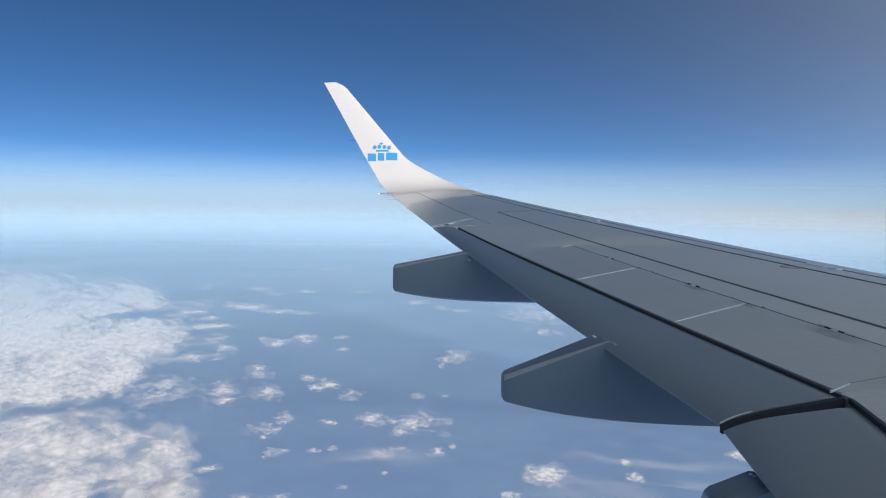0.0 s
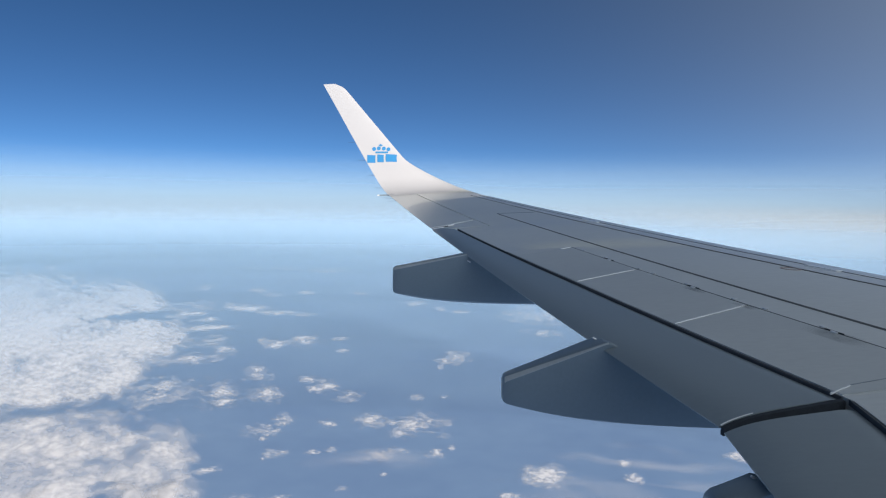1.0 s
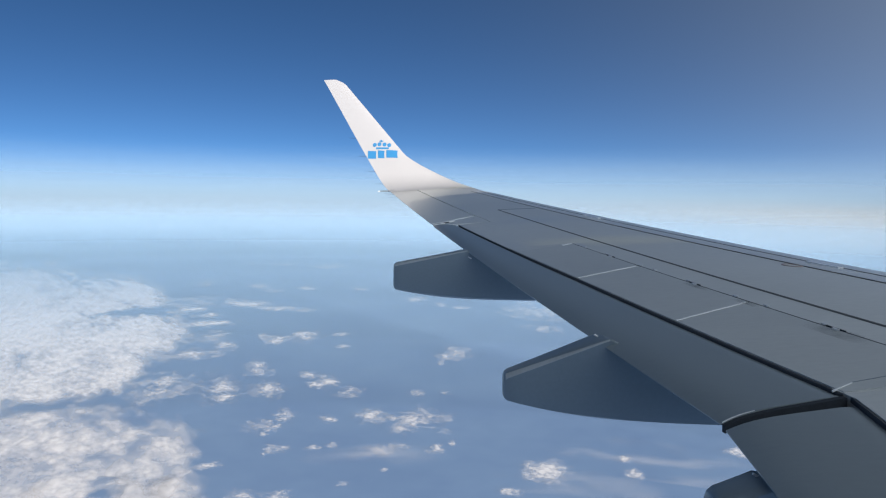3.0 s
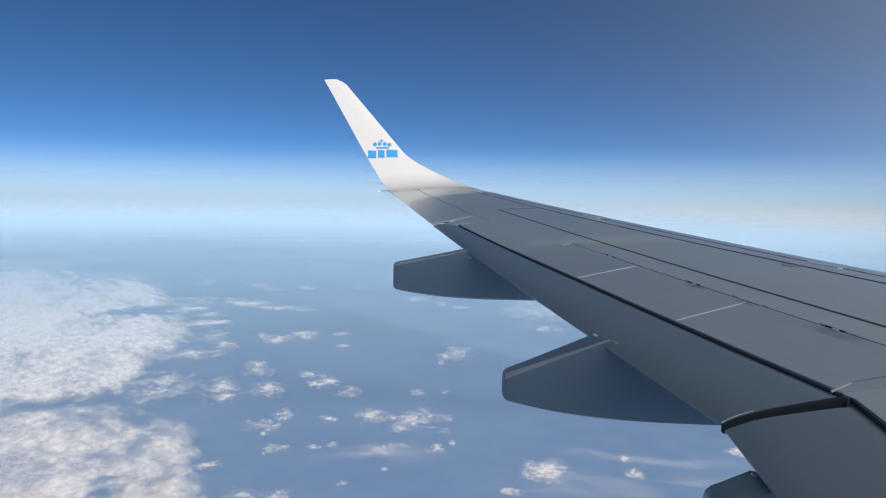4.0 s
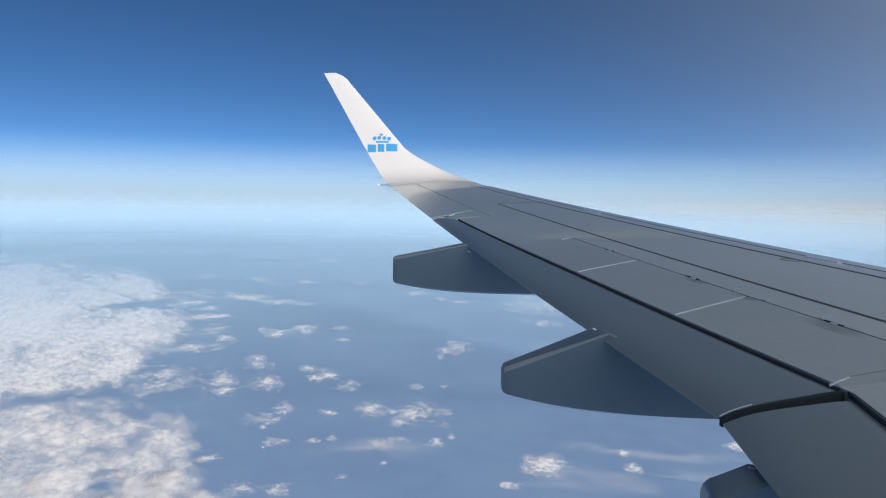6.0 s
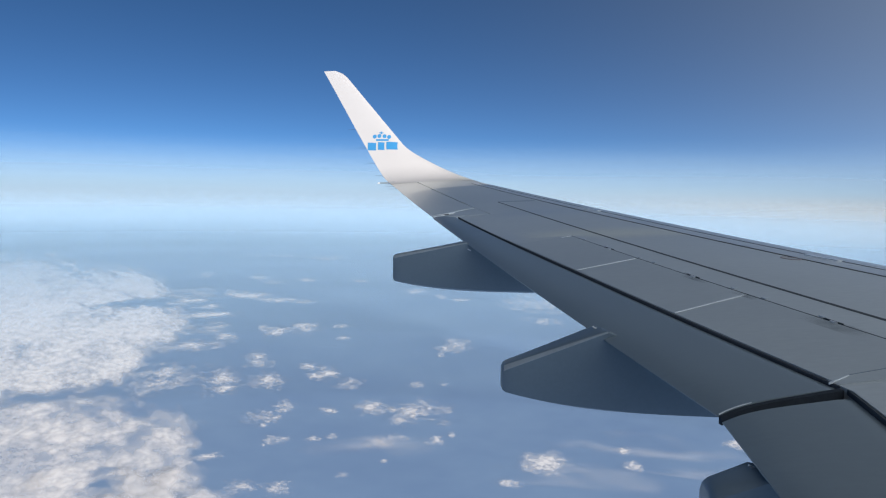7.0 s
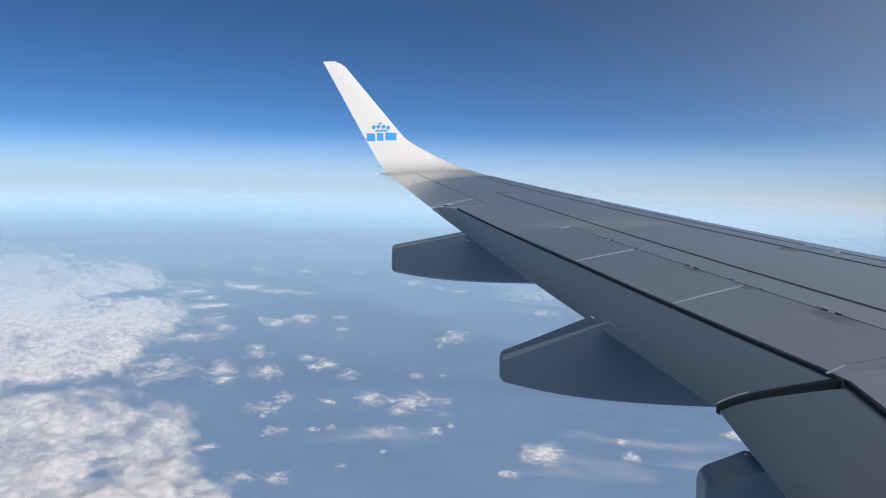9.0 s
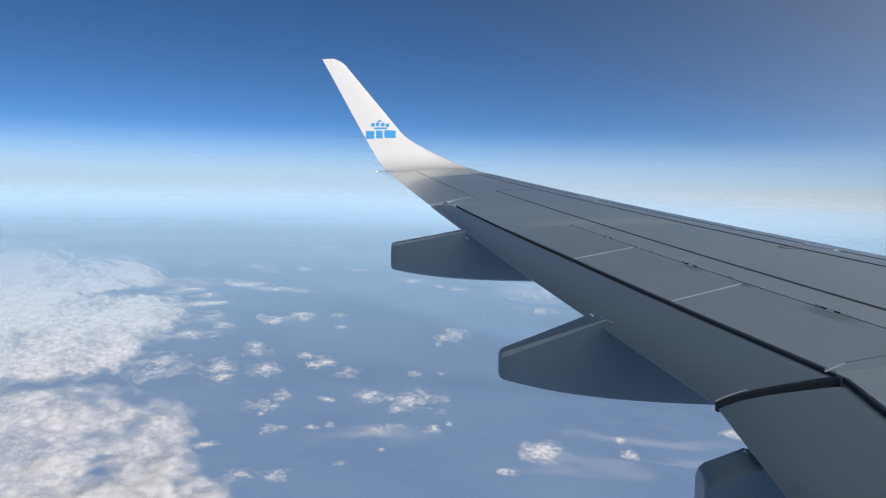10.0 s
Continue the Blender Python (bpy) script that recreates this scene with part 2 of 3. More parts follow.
def flap_line(y):
    """Chord share at which the fixed skin ends ahead of the flap."""
    if y < 5.54:
        return (-0.5265 * y + 6.455) / chord(y)
    if y < 8.56:
        return 0.813 + (y - 5.54) * (0.831 - 0.813) / 3.02
    return 0.831 + (y - 8.56) * (0.873 - 0.831) / 3.65


TIP_Y, TURN_R, LEAN0, LEAN1, TIP_RISE = 16.3, 0.7, 0.164, radians(64), 2.548
ARC = TURN_R * (LEAN1 - LEAN0)
ARC_Y = TURN_R * (math.sin(LEAN1) - math.sin(LEAN0))
ARC_Z = TURN_R * (math.cos(LEAN0) - math.cos(LEAN1))
STRAIGHT = (TIP_RISE - ARC_Z) / math.sin(LEAN1)


def winglet_nose(v):
    """Fore-and-aft place of the winglet's leading edge: a smooth bend, then straight."""
    if v > 0.375:
        return -10.19 - 2.40 * (v - 0.375)
    t = v / 0.375
    return (2 * t ** 3 - 3 * t ** 2 + 1) * -8.56 + (t ** 3 - 2 * t ** 2 + t) * 0.375 * -1.6 + (3 * t ** 2 - 2 * t ** 3) * -10.19 + (t ** 3 - t ** 2) * 0.375 * -2.9


def winglet_at(v, s, inner=True, lift=0.0):
    """v from the wing's end (0) to the winglet's top (1), s along the chord."""
    d = v * (ARC + STRAIGHT)
    if d < ARC:
        a = LEAN0 + d / TURN_R
        y, z = TURN_R * (math.sin(a) - math.sin(LEAN0)), TURN_R * (math.cos(LEAN0) - math.cos(a))
    else:
        a = LEAN1
        y, z = ARC_Y + (d - ARC) * math.cos(a), ARC_Z + (d - ARC) * math.sin(a)
    k = max(z / TIP_RISE, 0)
    le = winglet_nose(v) - 0.12 * max(0, (v - 0.95) / 0.05) ** 2
    te = -5.68 - 0.2876 * (TIP_Y + y) - 1.27 * k - 0.2 * v * (1 - v) ** 2
    c = le - te
    p = Vector((le - s * c, TIP_Y + y, rise(TIP_Y) + z + 0.021 * c * (1 - s)))
    n = Vector((0, -math.sin(a), math.cos(a)))
    return p + n * ((bulge(s) * c + lift) if inner else -(hollow(s) * 0.8 * c))


def shares(n, power=1.6):
    return [(i / (n - 1)) ** power for i in range(n)]


# ---- the aeroplane ----
plane = tagged(new("airliner"), "white and grey airliner in flight, port wing with blended winglet", "aeroplane")
plane.matrix_world = PLANE


def fixed_skin():
    """The wing's fixed box: skin from the nose to the hinge lines, a low floor under the movable panels, and the underside."""
    def end(y):
        if y <= 5.70:
            return flap_line(y)
        if y <= 10.32:
            return 0.618
        if y <= 12.22:
            return flap_line(y)
        return 0.70
    ys = [1.2, 2.5, 3.6, 4.6, 5.2, 5.54, 5.7, 5.701] + [5.701 + (10.32 - 5.701) * i / 14 for i in range(1, 15)] + [10.321, 10.8, 11.3, 11.8, 12.22, 12.221]
    ys += [12.221 + (TIP_Y - 12.221) * i / 12 for i in range(1, 13)]
    up_s, low_s = shares(26), shares(12, 1.3)
    verts, m = [], 26 + 2 + 12
    for y in ys:
        e, last = end(y), max(flap_line(y) - 0.035, 0.0) if y <= 12.22 else 0.69
        ring = [top_at(y, e * s) for s in up_s]
        drop = Vector((0, 0, -0.035 - 0.02 * chord(y) * 0.3))
        ring.append(top_at(y, e) + drop)
        far = max(last, e)
        ring.append(top_at(y, far) + drop)
        ring += [low_at(y, far * s) for s in reversed(low_s)]
        verts += ring
    faces = grid_faces(len(ys), m)
    faces.append(tuple(range(m)))
    faces.append(tuple(range((len(ys) - 1) * m, len(ys) * m)))
    return verts, faces


wing = part("wing", *fixed_skin(), GREY, plane, "matt grey painted upper wing skin", sharp=30)


def slab(corners, nu, nv, top, thick, at=top_at):
    """A panel that follows the skin between four (y, share) corners: inboard front, outboard front, outboard aft, inboard aft."""
    (y0, s0), (y1, s1), (y2, s2), (y3, s3) = corners
    hi, lo = [], []
    for i in range(nu):
        u = i / (nu - 1)
        for j in range(nv):
            v = j / (nv - 1)
            y = (1 - v) * ((1 - u) * y0 + u * y1) + v * ((1 - u) * y3 + u * y2)
            s = (1 - v) * ((1 - u) * s0 + u * s1) + v * ((1 - u) * s3 + u * s2)
            t, k = (top(v, u) if callable(top) else top), (thick(v, u) if callable(thick) else thick)
            p = at(y, s) + Vector((0, 0, t))
            hi.append(p)
            lo.append(p - Vector((0, 0, k)))
    n = nu * nv
    faces = grid_faces(nu, nv) + grid_faces(nu, nv, n, True)
    rim = [i * nv for i in range(nu)] + [(nu - 1) * nv + j for j in range(1, nv)] + [i * nv + nv - 1 for i in range(nu - 2, -1, -1)] + [j for j in range(nv - 2, 0, -1)]
    for a, b in zip(rim, rim[1:] + rim[:1]):
        faces.append((a, b, b + n, a + n))
    return hi + lo, faces


# spoilers, with pale rub strips in the joints between them
SPOILER_EDGES = [(5.74, 5.62), (7.47, 7.12), (8.962, 8.655), (10.318, 10.06)]
for (a, d), (b, c) in zip(SPOILER_EDGES, SPOILER_EDGES[1:]):
    g = 0.008
    v, f = slab([(a + g, 0.6205), (b - g, 0.6205), (c - g, flap_line(c) - 0.002), (d + g, flap_line(d) - 0.002)], 16, 10, 0.004, 0.025)
    part("spoiler", v, f, PANEL_GREY, wing, "flush grey spoiler panel")
for corners in ([(10.316, 0.6205), (10.33, 0.6205), (10.33, flap_line(10.3) - 0.002), (10.062, flap_line(10.06) - 0.002)],
                [(5.69, 0.6205), (5.746, 0.6205), (5.63, 0.80), (5.62, 0.80)]):
    v, f = slab(corners, 6, 10, 0.002, 0.02)
    part("fixed_panel", v, f, GREY, wing)
for a, d in SPOILER_EDGES[1:3]:
    v, f = slab([(a - 0.007, 0.628), (a + 0.007, 0.628), (d + 0.007, flap_line(d) - 0.004), (d - 0.007, flap_line(d) - 0.004)], 3, 12, 0.008, 0.01)
    part("rub_strip", v, f, STRIP, wing, "pale strip in a panel joint")
v, f = slab([(10.30, 0.62), (10.326, 0.62), (10.26, 0.665), (10.234, 0.665)], 3, 6, 0.008, 0.01)
part("rub_strip", v, f, STRIP, wing)
v, f = slab([(5.742, 0.780), (5.750, 0.780), (5.655, 0.822), (5.647, 0.822)], 3, 6, 0.008, 0.010)
part("rub_strip", v, f, STRIP, wing)
v, f = slab([(5.85, 0.68), (5.855, 0.68), (5.753, 0.78), (5.748, 0.78)], 3, 6, 0.006, 0.003)
part("panel_joint", v, f, FAIRING, wing)

# fixed skin aft of the spoilers' outer end needs no panel; the wedge between flap and aileron does
v, f = slab([(12.24, 0.705), (12.83, 0.705), (12.42, 0.998), (12.30, 0.998)], 6, 14, 0.0, lambda v, u: 0.05 * (1 - v) + 0.006)
part("fixed_panel", v, f, GREY, wing)
v, f = slab([(12.30, 0.70), (16.28, 0.70), (16.28, 0.698), (12.30, 0.698)], 10, 3, -0.012, 0.05)
part("hinge_cove", v, f, DARK, wing)

v, f = slab([(12.87, 0.712), (16.47 - 0.19, 0.712), (16.28, 0.999), (12.45, 0.999)], 22, 14, 0.0, lambda v, u: 0.05 * (1 - v) + 0.006)
aileron = part("aileron", v, f, GREY, wing, "grey aileron with a dark hinge gap")
for off, s0, s1, mat in ((12.43, 0.86, 0.99, STRIP), (12.37, 0.90, 0.99, DARK), (12.33, 0.93, 0.995, STRIP)):
    w = 0.012
    v, f = slab([(off - w + (1 - s0) * 0.9, s0), (off + w + (1 - s0) * 0.9, s0), (off + w, s1), (off - w, s1)], 3, 6, 0.012, 0.014)
    part("end_seal", v, f, mat, wing)

def flap_skin(y, k):
    f = flap_line(y) + 0.018 / chord(y)
    return top_at(y, f + (1 - f) * k)


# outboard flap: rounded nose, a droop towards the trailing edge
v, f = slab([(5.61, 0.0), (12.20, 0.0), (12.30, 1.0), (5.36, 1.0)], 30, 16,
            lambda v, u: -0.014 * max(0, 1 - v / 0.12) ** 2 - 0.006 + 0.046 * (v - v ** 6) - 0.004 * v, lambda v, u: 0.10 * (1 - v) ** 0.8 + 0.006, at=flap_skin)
flap = part("outboard_flap", v, f, FLAP_SHADED, wing, "grey outboard flap, retracted")
# a dark slab puts in the shade of the slot ahead of the flap
v, f = slab([(5.60, -0.18), (12.21, -0.18), (12.21, 0.25), (5.60, 0.25)], 30, 3, -0.055, 0.03, at=flap_skin)
part("flap_cove_shade", v, f, DARK, wing, "dark slab for the shade in the slot ahead of the flap")


def gap_skin(y, k):
    """The narrow gap between the fixed skin and the flap's nose."""
    return top_at(y, flap_line(y) + (0.015 * k - 0.004) / chord(y))


# dark strip laid almost flush in the gap, in place of its shade
v, f = slab([(5.63, 0.0), (12.19, 0.0), (12.19, 1.0), (5.61, 1.0)], 40, 3, -0.002, 0.03, at=gap_skin)
part("flap_gap_shade", v, f, JOINT_AND_SHADE, wing, "dark strip for the shade in the gap ahead of the flap")


def by_x(y, x):
    """A point of the skin by its fore-and-aft place."""
    return top_at(y, (-0.5265 * y - x) / chord(y))


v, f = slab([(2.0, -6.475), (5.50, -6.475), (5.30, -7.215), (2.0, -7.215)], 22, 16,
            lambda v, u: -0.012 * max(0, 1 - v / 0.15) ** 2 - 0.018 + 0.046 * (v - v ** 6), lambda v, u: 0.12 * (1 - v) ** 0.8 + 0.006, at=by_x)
part("inboard_flap", v, f, FLAP_SHADED, wing, "grey inboard flap, retracted")
# the same painted shade under the inboard flap's slot
v, f = slab([(2.0, -6.44), (5.66, -6.44), (5.66, -6.62), (2.0, -6.62)], 12, 3, -0.09, 0.03, at=by_x)
part("flap_cove_shade", v, f, DARK, wing)
# dark strip for the shaded gap ahead of the inboard flap
v, f = slab([(2.0, -6.452), (5.62, -6.452), (5.62, -6.472), (2.0, -6.472)], 12, 3, -0.004, 0.03, at=by_x)
part("flap_gap_shade", v, f, JOINT_AND_SHADE, wing)
# a dark slab puts in the shade between the two flaps
v, f = slab([(5.46, -6.52), (5.66, -6.52), (5.44, -7.12), (5.24, -7.12)], 4, 8, -0.10, 0.03, at=by_x)
part("flap_gap_floor", v, f, DARK, wing, "dark slab for the shaded gap between the flaps")
# dark facing along the outboard flap's inner end
v, f = slab([(5.575, 0.0), (5.607, 0.0), (5.355, 0.995), (5.330, 0.995)], 3, 10, lambda v, u: -0.008 + 0.038 * (v - v ** 6), lambda v, u: 0.12 * (1 - v) + 0.04, at=flap_skin)
part("flap_end_facing", v, f, DARK, wing, "dark facing at the flap end")
v, f = slab([(5.430, 0.72), (5.435, 0.72), (5.369, 0.985), (5.364, 0.985)], 3, 9,
            lambda v, u: -0.001 + 0.046 * ((0.72 + 0.265 * v) - (0.72 + 0.265 * v) ** 6) - 0.004, 0.008, at=flap_skin)
part("rub_strip", v, f, STRIP, wing)

# skin joint along the rear spar and the spoiler hinge line
v, f = slab([(1.5, 0.556), (13.27, 0.499), (13.27, 0.507), (1.5, 0.565)], 40, 3, 0.0025, 0.006)
part("spar_joint", v, f, JOINT_AND_SHADE, wing, "dark sealed skin joint")
v, f = slab([(5.0, 0.6175), (10.33, 0.6175), (10.33, 0.6198), (5.0, 0.6198)], 30, 3, 0.0045, 0.03)
part("spoiler_hinge_line", v, f, DARK, wing)
v, f = slab([(13.27, 0.27), (13.30, 0.27), (13.30, 0.50), (13.27, 0.50)], 3, 10, 0.002, 0.004)
part("skin_joint", v, f, FAIRING, wing)
for y, pair in ((10.05, 0), (9.60, 1), (8.97, 0), (8.74, 0), (8.25, 1), (7.66, 0), (7.33, 0), (6.80, 1)):
    for k in range(1 + pair):
        v, f = slab([(y - 0.026 - k * 0.13, 0.6120 + k * 0.008), (y + 0.024 - k * 0.13, 0.6120 + k * 0.008), (y + 0.018 - k * 0.13, 0.6160 + k * 0.008), (y - 0.020 - k * 0.13, 0.6160 + k * 0.008)], 3, 3, 0.014, 0.012)
        part("hinge_fitting", v, f, STRIP, wing, "small bright hinge fitting")
    if pair:
        v, f = slab([(y - 0.18, 0.6145), (y - 0.03, 0.6145), (y - 0.03, 0.6175), (y - 0.18, 0.6175)], 3, 3, 0.008, 0.006)
        part("hinge_slot", v, f, DARK, wing)

for y, wide, aft in ((8.05, 0.30, 0.016), (7.45, 0.25, 0.016), (6.60, 0.45, 0.030)):
    v, f = slab([(y - wide, 0.624 - 0.35 * aft), (y + wide, 0.624 - 0.35 * aft), (y + wide, 0.624 + aft), (y - wide, 0.624 + aft)], 9, 5, 0.007, 0.0015)
    part("grease_smudge", v, f, SMUDGE, wing, "faint dark grease smudge by the hinge")

# leading-edge slats, wrapped round the nose
def slat(y0, y1):
    ups, lows = shares(12, 1.7), shares(6, 1.5)
    verts, n = [], 9
    for i in range(n):
        y = y0 + (y1 - y0) * i / (n - 1)
        ring = [top_at(y, 0.228 * s) + Vector((0, 0, 0.006)) for s in reversed(ups)]
        ring[-1] = ring[-1] + Vector((0.008, 0, -0.006))
        ring += [low_at(y, 0.07 * s) - Vector((0, 0, 0.006)) for s in lows[1:]]
        verts += ring
    m = 12 + 5
    return verts, grid_faces(n, m) + [tuple(range(m)), tuple(range((n - 1) * m, n * m))]


SLAT_ENDS = [2.6, 5.9, 8.42, 11.93, 15.75]
for a, b in zip(SLAT_ENDS, SLAT_ENDS[1:]):
    part("slat", *slat(a + 0.012, b - 0.012), METAL, wing, "bare metal leading-edge slat")
    v, f = slab([(a, 0.2265), (b, 0.2265), (b, 0.232), (a, 0.232)], 16, 3, 0.003, 0.01)
    part("slat_joint", v, f, JOINT_AND_SHADE, wing)
    v, f = slab([(a, 0.147), (b, 0.147), (b, 0.153), (a, 0.153)], 16, 3, 0.0085, 0.004)
    part("slat_seam", v, f, DARK, wing)
# pale plates put in the bright glints near the slat ends
for y in SLAT_ENDS[2:4]:
    v, f = slab([(y + 0.20, 0.150), (y + 0.48, 0.150), (y + 0.48, 0.178), (y + 0.20, 0.165)], 4, 4, 0.020, 0.022)
    part("slat_glint", v, f, STRIP, wing, "pale plate for the glint near the slat's end")

# filler cap
v, f = [], []
for k in range(24):
    a = k * 2 * math.pi / 24
    for r, h in ((0.078, 0.0), (0.078, 0.005), (0.062, 0.005), (0.062, 0.0)):
        x, y = r * math.cos(a), r * math.sin(a)
        v.append(top_at(8.75 + y, 0.25 + x / chord(8.75)) + Vector((0, 0, h)))
    for q in range(3):
        f.append((k * 4 + q, k * 4 + q + 1, ((k + 1) % 24) * 4 + q + 1, ((k + 1) % 24) * 4 + q))
part("filler_cap_ring", v, f, RED, wing, "dull red fuel filler ring")

# ---- the winglet ----
NV, NS = 40, 22
verts = [winglet_at(i / (NV - 1), s, True) for i in range(NV) for s in shares(NS, 1.7)]
verts += [winglet_at(i / (NV - 1), s, False) for i in range(NV) for s in shares(NS, 1.7)]
n = NV * NS
faces = grid_faces(NV, NS) + grid_faces(NV, NS, n, True)
top_row = (NV - 1) * NS
faces += [(top_row + j, top_row + j + 1, n + top_row + j + 1, n + top_row + j) for j in range(NS - 1)]
faces += [(i * NS + NS - 1, (i + 1) * NS + NS - 1, n + (i + 1) * NS + NS - 1, n + i * NS + NS - 1) for i in range(NV - 1)]
winglet = part("winglet", verts, faces, WHITE, plane, "white painted blended winglet")
# ---- end of winglet ----


def decal(outline, mat, name, lift=0.004, label=""):
    """A thin painted shape on the winglet's inner face: the outline's lower half runs forward, its upper half back; strips join the two."""
    k = len(outline) // 2
    low, high = outline[:k], outline[k:][::-1]
    cols = []
    for i in range(k - 1):
        for q in range(6):
            t = q / 6
            cols.append([tuple((1 - t) * a + t * b for a, b in zip(row[i], row[i + 1])) for row in (low, high)])
    cols.append([low[-1], high[-1]])
    pts = []
    for lo, hi in cols:
        pts += [winglet_at(lo[0] + (hi[0] - lo[0]) * j / 3, lo[1] + (hi[1] - lo[1]) * j / 3, True, lift) for j in range(4)]
    n = len(pts)
    under = [winglet_at(lo[0] + (hi[0] - lo[0]) * j / 3, lo[1] + (hi[1] - lo[1]) * j / 3, True, lift - 0.003) for lo, hi in cols for j in range(4)]
    part(name, pts + under, grid_faces(len(cols), 4) + grid_faces(len(cols), 4, n, True), mat, winglet, label)


def on_winglet(v, x):
    nose, tail = winglet_at(v, 0).x, winglet_at(v, 1).x
    return v, (nose - x) / (nose - tail)


# the airline's mark as plain blocks: three bars, and a crown of a bar, four dots and a small cross
for x0, x1 in ((-10.955, -10.775), (-10.735, -10.595), (-10.555, -10.315)):
    decal([on_winglet(0.342, x0), on_winglet(0.338, x1), on_winglet(0.396, x1 - 0.01), on_winglet(0.402, x0 - 0.01)], BLUE, "logo_bar", label="bright blue painted bar")
decal([on_winglet(0.411, -10.79), on_winglet(0.408, -10.52), on_winglet(0.422, -10.52), on_winglet(0.425, -10.79)], BLUE, "logo_crown_bar", label="bright blue painted bar")
for x, v in ((-10.825, 0.446), (-10.725, 0.449), (-10.615, 0.446), (-10.515, 0.440)):
    ring = [on_winglet(v + 0.0155 * math.sin(k * math.pi / 8), x + 0.042 * math.cos(k * math.pi / 8)) for k in range(-8, 1)]
    ring += [on_winglet(v + 0.0155 * math.sin(k * math.pi / 8), x + 0.042 * math.cos(k * math.pi / 8)) for k in range(0, 9)]
    decal(ring, BLUE, "logo_dot", label="bright blue painted dot")
decal([on_winglet(0.464, -10.70), on_winglet(0.464, -10.665), on_winglet(0.482, -10.675), on_winglet(0.482, -10.71)], BLUE, "logo_cross")
decal([on_winglet(0.470, -10.73), on_winglet(0.470, -10.645), on_winglet(0.476, -10.645), on_winglet(0.476, -10.73)], BLUE, "logo_cross", lift=0.006)

decal([(0.004, 0.36), (0.004, 0.02), (0.105, 0.02), (0.012, 0.34)], GREY, "tip_fillet", label="pale grey unpainted corner at the winglet's root")

# ---- flap-track fairings ----
def fairing(y, te_x, te_z, aft_x, aft_top, aft_low, low, front_x, width):
    xs = sorted([front_x + (aft_x - front_x) * (i / 26) for i in range(27)] + [te_x - 0.04, te_x, te_x + 0.04, te_x + 0.08, te_x + 0.14, aft_x + 0.012, aft_x + 0.035], reverse=True)
    last = len(xs) - 1
    verts, m = [], 18

    def crest(x, off):
        """Height of the top: tucked under the flap ahead of its swept trailing edge, falling aft of it."""
        edge = te_x - 0.2876 * off
        if x > edge:
            return te_z - 0.008 - 0.45 * min(0.08, x - edge) - 0.3 * min(0.3, max(0, x - edge - 0.08))
        return te_z - 0.008 + (aft_top - te_z) * (edge - x) / (edge - aft_x)
    for i, x in enumerate(xs):
        k = (x - front_x) / (aft_x - front_x)
        t = crest(x, 0)
        g = (k - 0.45) / 0.55
        b = low + (aft_low - low) * max(0, g) ** 3.2 if g > 0 else low + (t - 0.15 - low) * min(1, -g * 1.2) ** 2.2
        b = min(b, t - 0.08)
        w = width * (1.17 - 0.62 * k)
        inset = 0.0
        if i >= last - 1:
            w, inset, b = (w - 0.03, 0.024, b + 0.03) if i == last else (w - 0.01, 0.007, b + 0.009)
        h = t - inset - b
        aft = min(1, max(0, (x - aft_x) / (te_x - aft_x)))
        cut = 0.10 + 0.32 * (1 - aft)
        half = [(0.15, 0.0), (0.5 * (1 - cut) + 0.1, 0.002), (1 - cut, 0.005), (1 - cut * 0.45, 0.005 + 0.4 * cut * w), (1.0, 0.005 + 0.95 * cut * w)]
        low_half = [(1.0, b + 0.45 * h), (1.0, b + 0.16 * h), (0.92, b + 0.04 * h), (0.40, b)]
        for side in (1, -1):
            ring = [Vector((x, y + side * q * w, crest(x, side * q * w) - inset - drop - 0.02 * q * w * (side < 0))) for q, drop in half]
            ring += [Vector((x, y + side * q * w, min(z, t - 0.07))) for q, z in low_half]
            verts += ring if side > 0 else ring[::-1]
    faces = []
    for i in range(last):
        for j in range(m):
            faces.append((i * m + j, (i + 1) * m + j, (i + 1) * m + (j + 1) % m, i * m + (j + 1) % m))
    faces += [tuple(range(m)), tuple(range(last * m, (last + 1) * m))]
    return verts, faces


def edge_highlight(y, te_x, te_z, aft_x, aft_top, aft_low, low, front_x, width, side):
    """The highlight along the chamfer of a fairing, painted as a pale strip tapering towards the flap."""
    verts, n = [], 14
    for i in range(n):
        x = aft_x + 0.02 + (te_x - 0.2876 * side * width * 0.6 - aft_x - 0.02) * i / (n - 1)
        w = width * (1.17 - 0.62 * (x - front_x) / (aft_x - front_x))
        edge = te_x - 0.2876 * side * w
        cut = 0.10 + 0.32 * (1 - min(1, max(0, (x - aft_x) / (te_x - aft_x))))
        z = te_z - 0.008 + (aft_top - te_z) * max(0, edge - x) / (edge - aft_x) - 0.02 * w * (side < 0)
        for q, drop in ((1 - cut * 0.72, 0.005 + 0.2 * cut * w), (1 - cut * 0.45, 0.005 + 0.4 * cut * w), (1.0, 0.005 + 0.95 * cut * w)):
            for lift in (0.003, -0.004):
                verts.append(Vector((x, y + side * (q * w + lift * 0.6), z - drop + lift)))
    faces = []
    for i in range(n - 1):
        a, b = i * 6, i * 6 + 6
        faces += [(a, b, b + 2, a + 2), (a + 2, b + 2, b + 4, a + 4), (a + 4, b + 4, b + 5, a + 5), (a + 1, a, b, b + 1)][:4]
    faces += [(0, 2, 3, 1), (2, 4, 5, 3), ((n - 1) * 6, (n - 1) * 6 + 1, (n - 1) * 6 + 3, (n - 1) * 6 + 2), ((n - 1) * 6 + 2, (n - 1) * 6 + 3, (n - 1) * 6 + 5, (n - 1) * 6 + 4)]
    return verts, faces


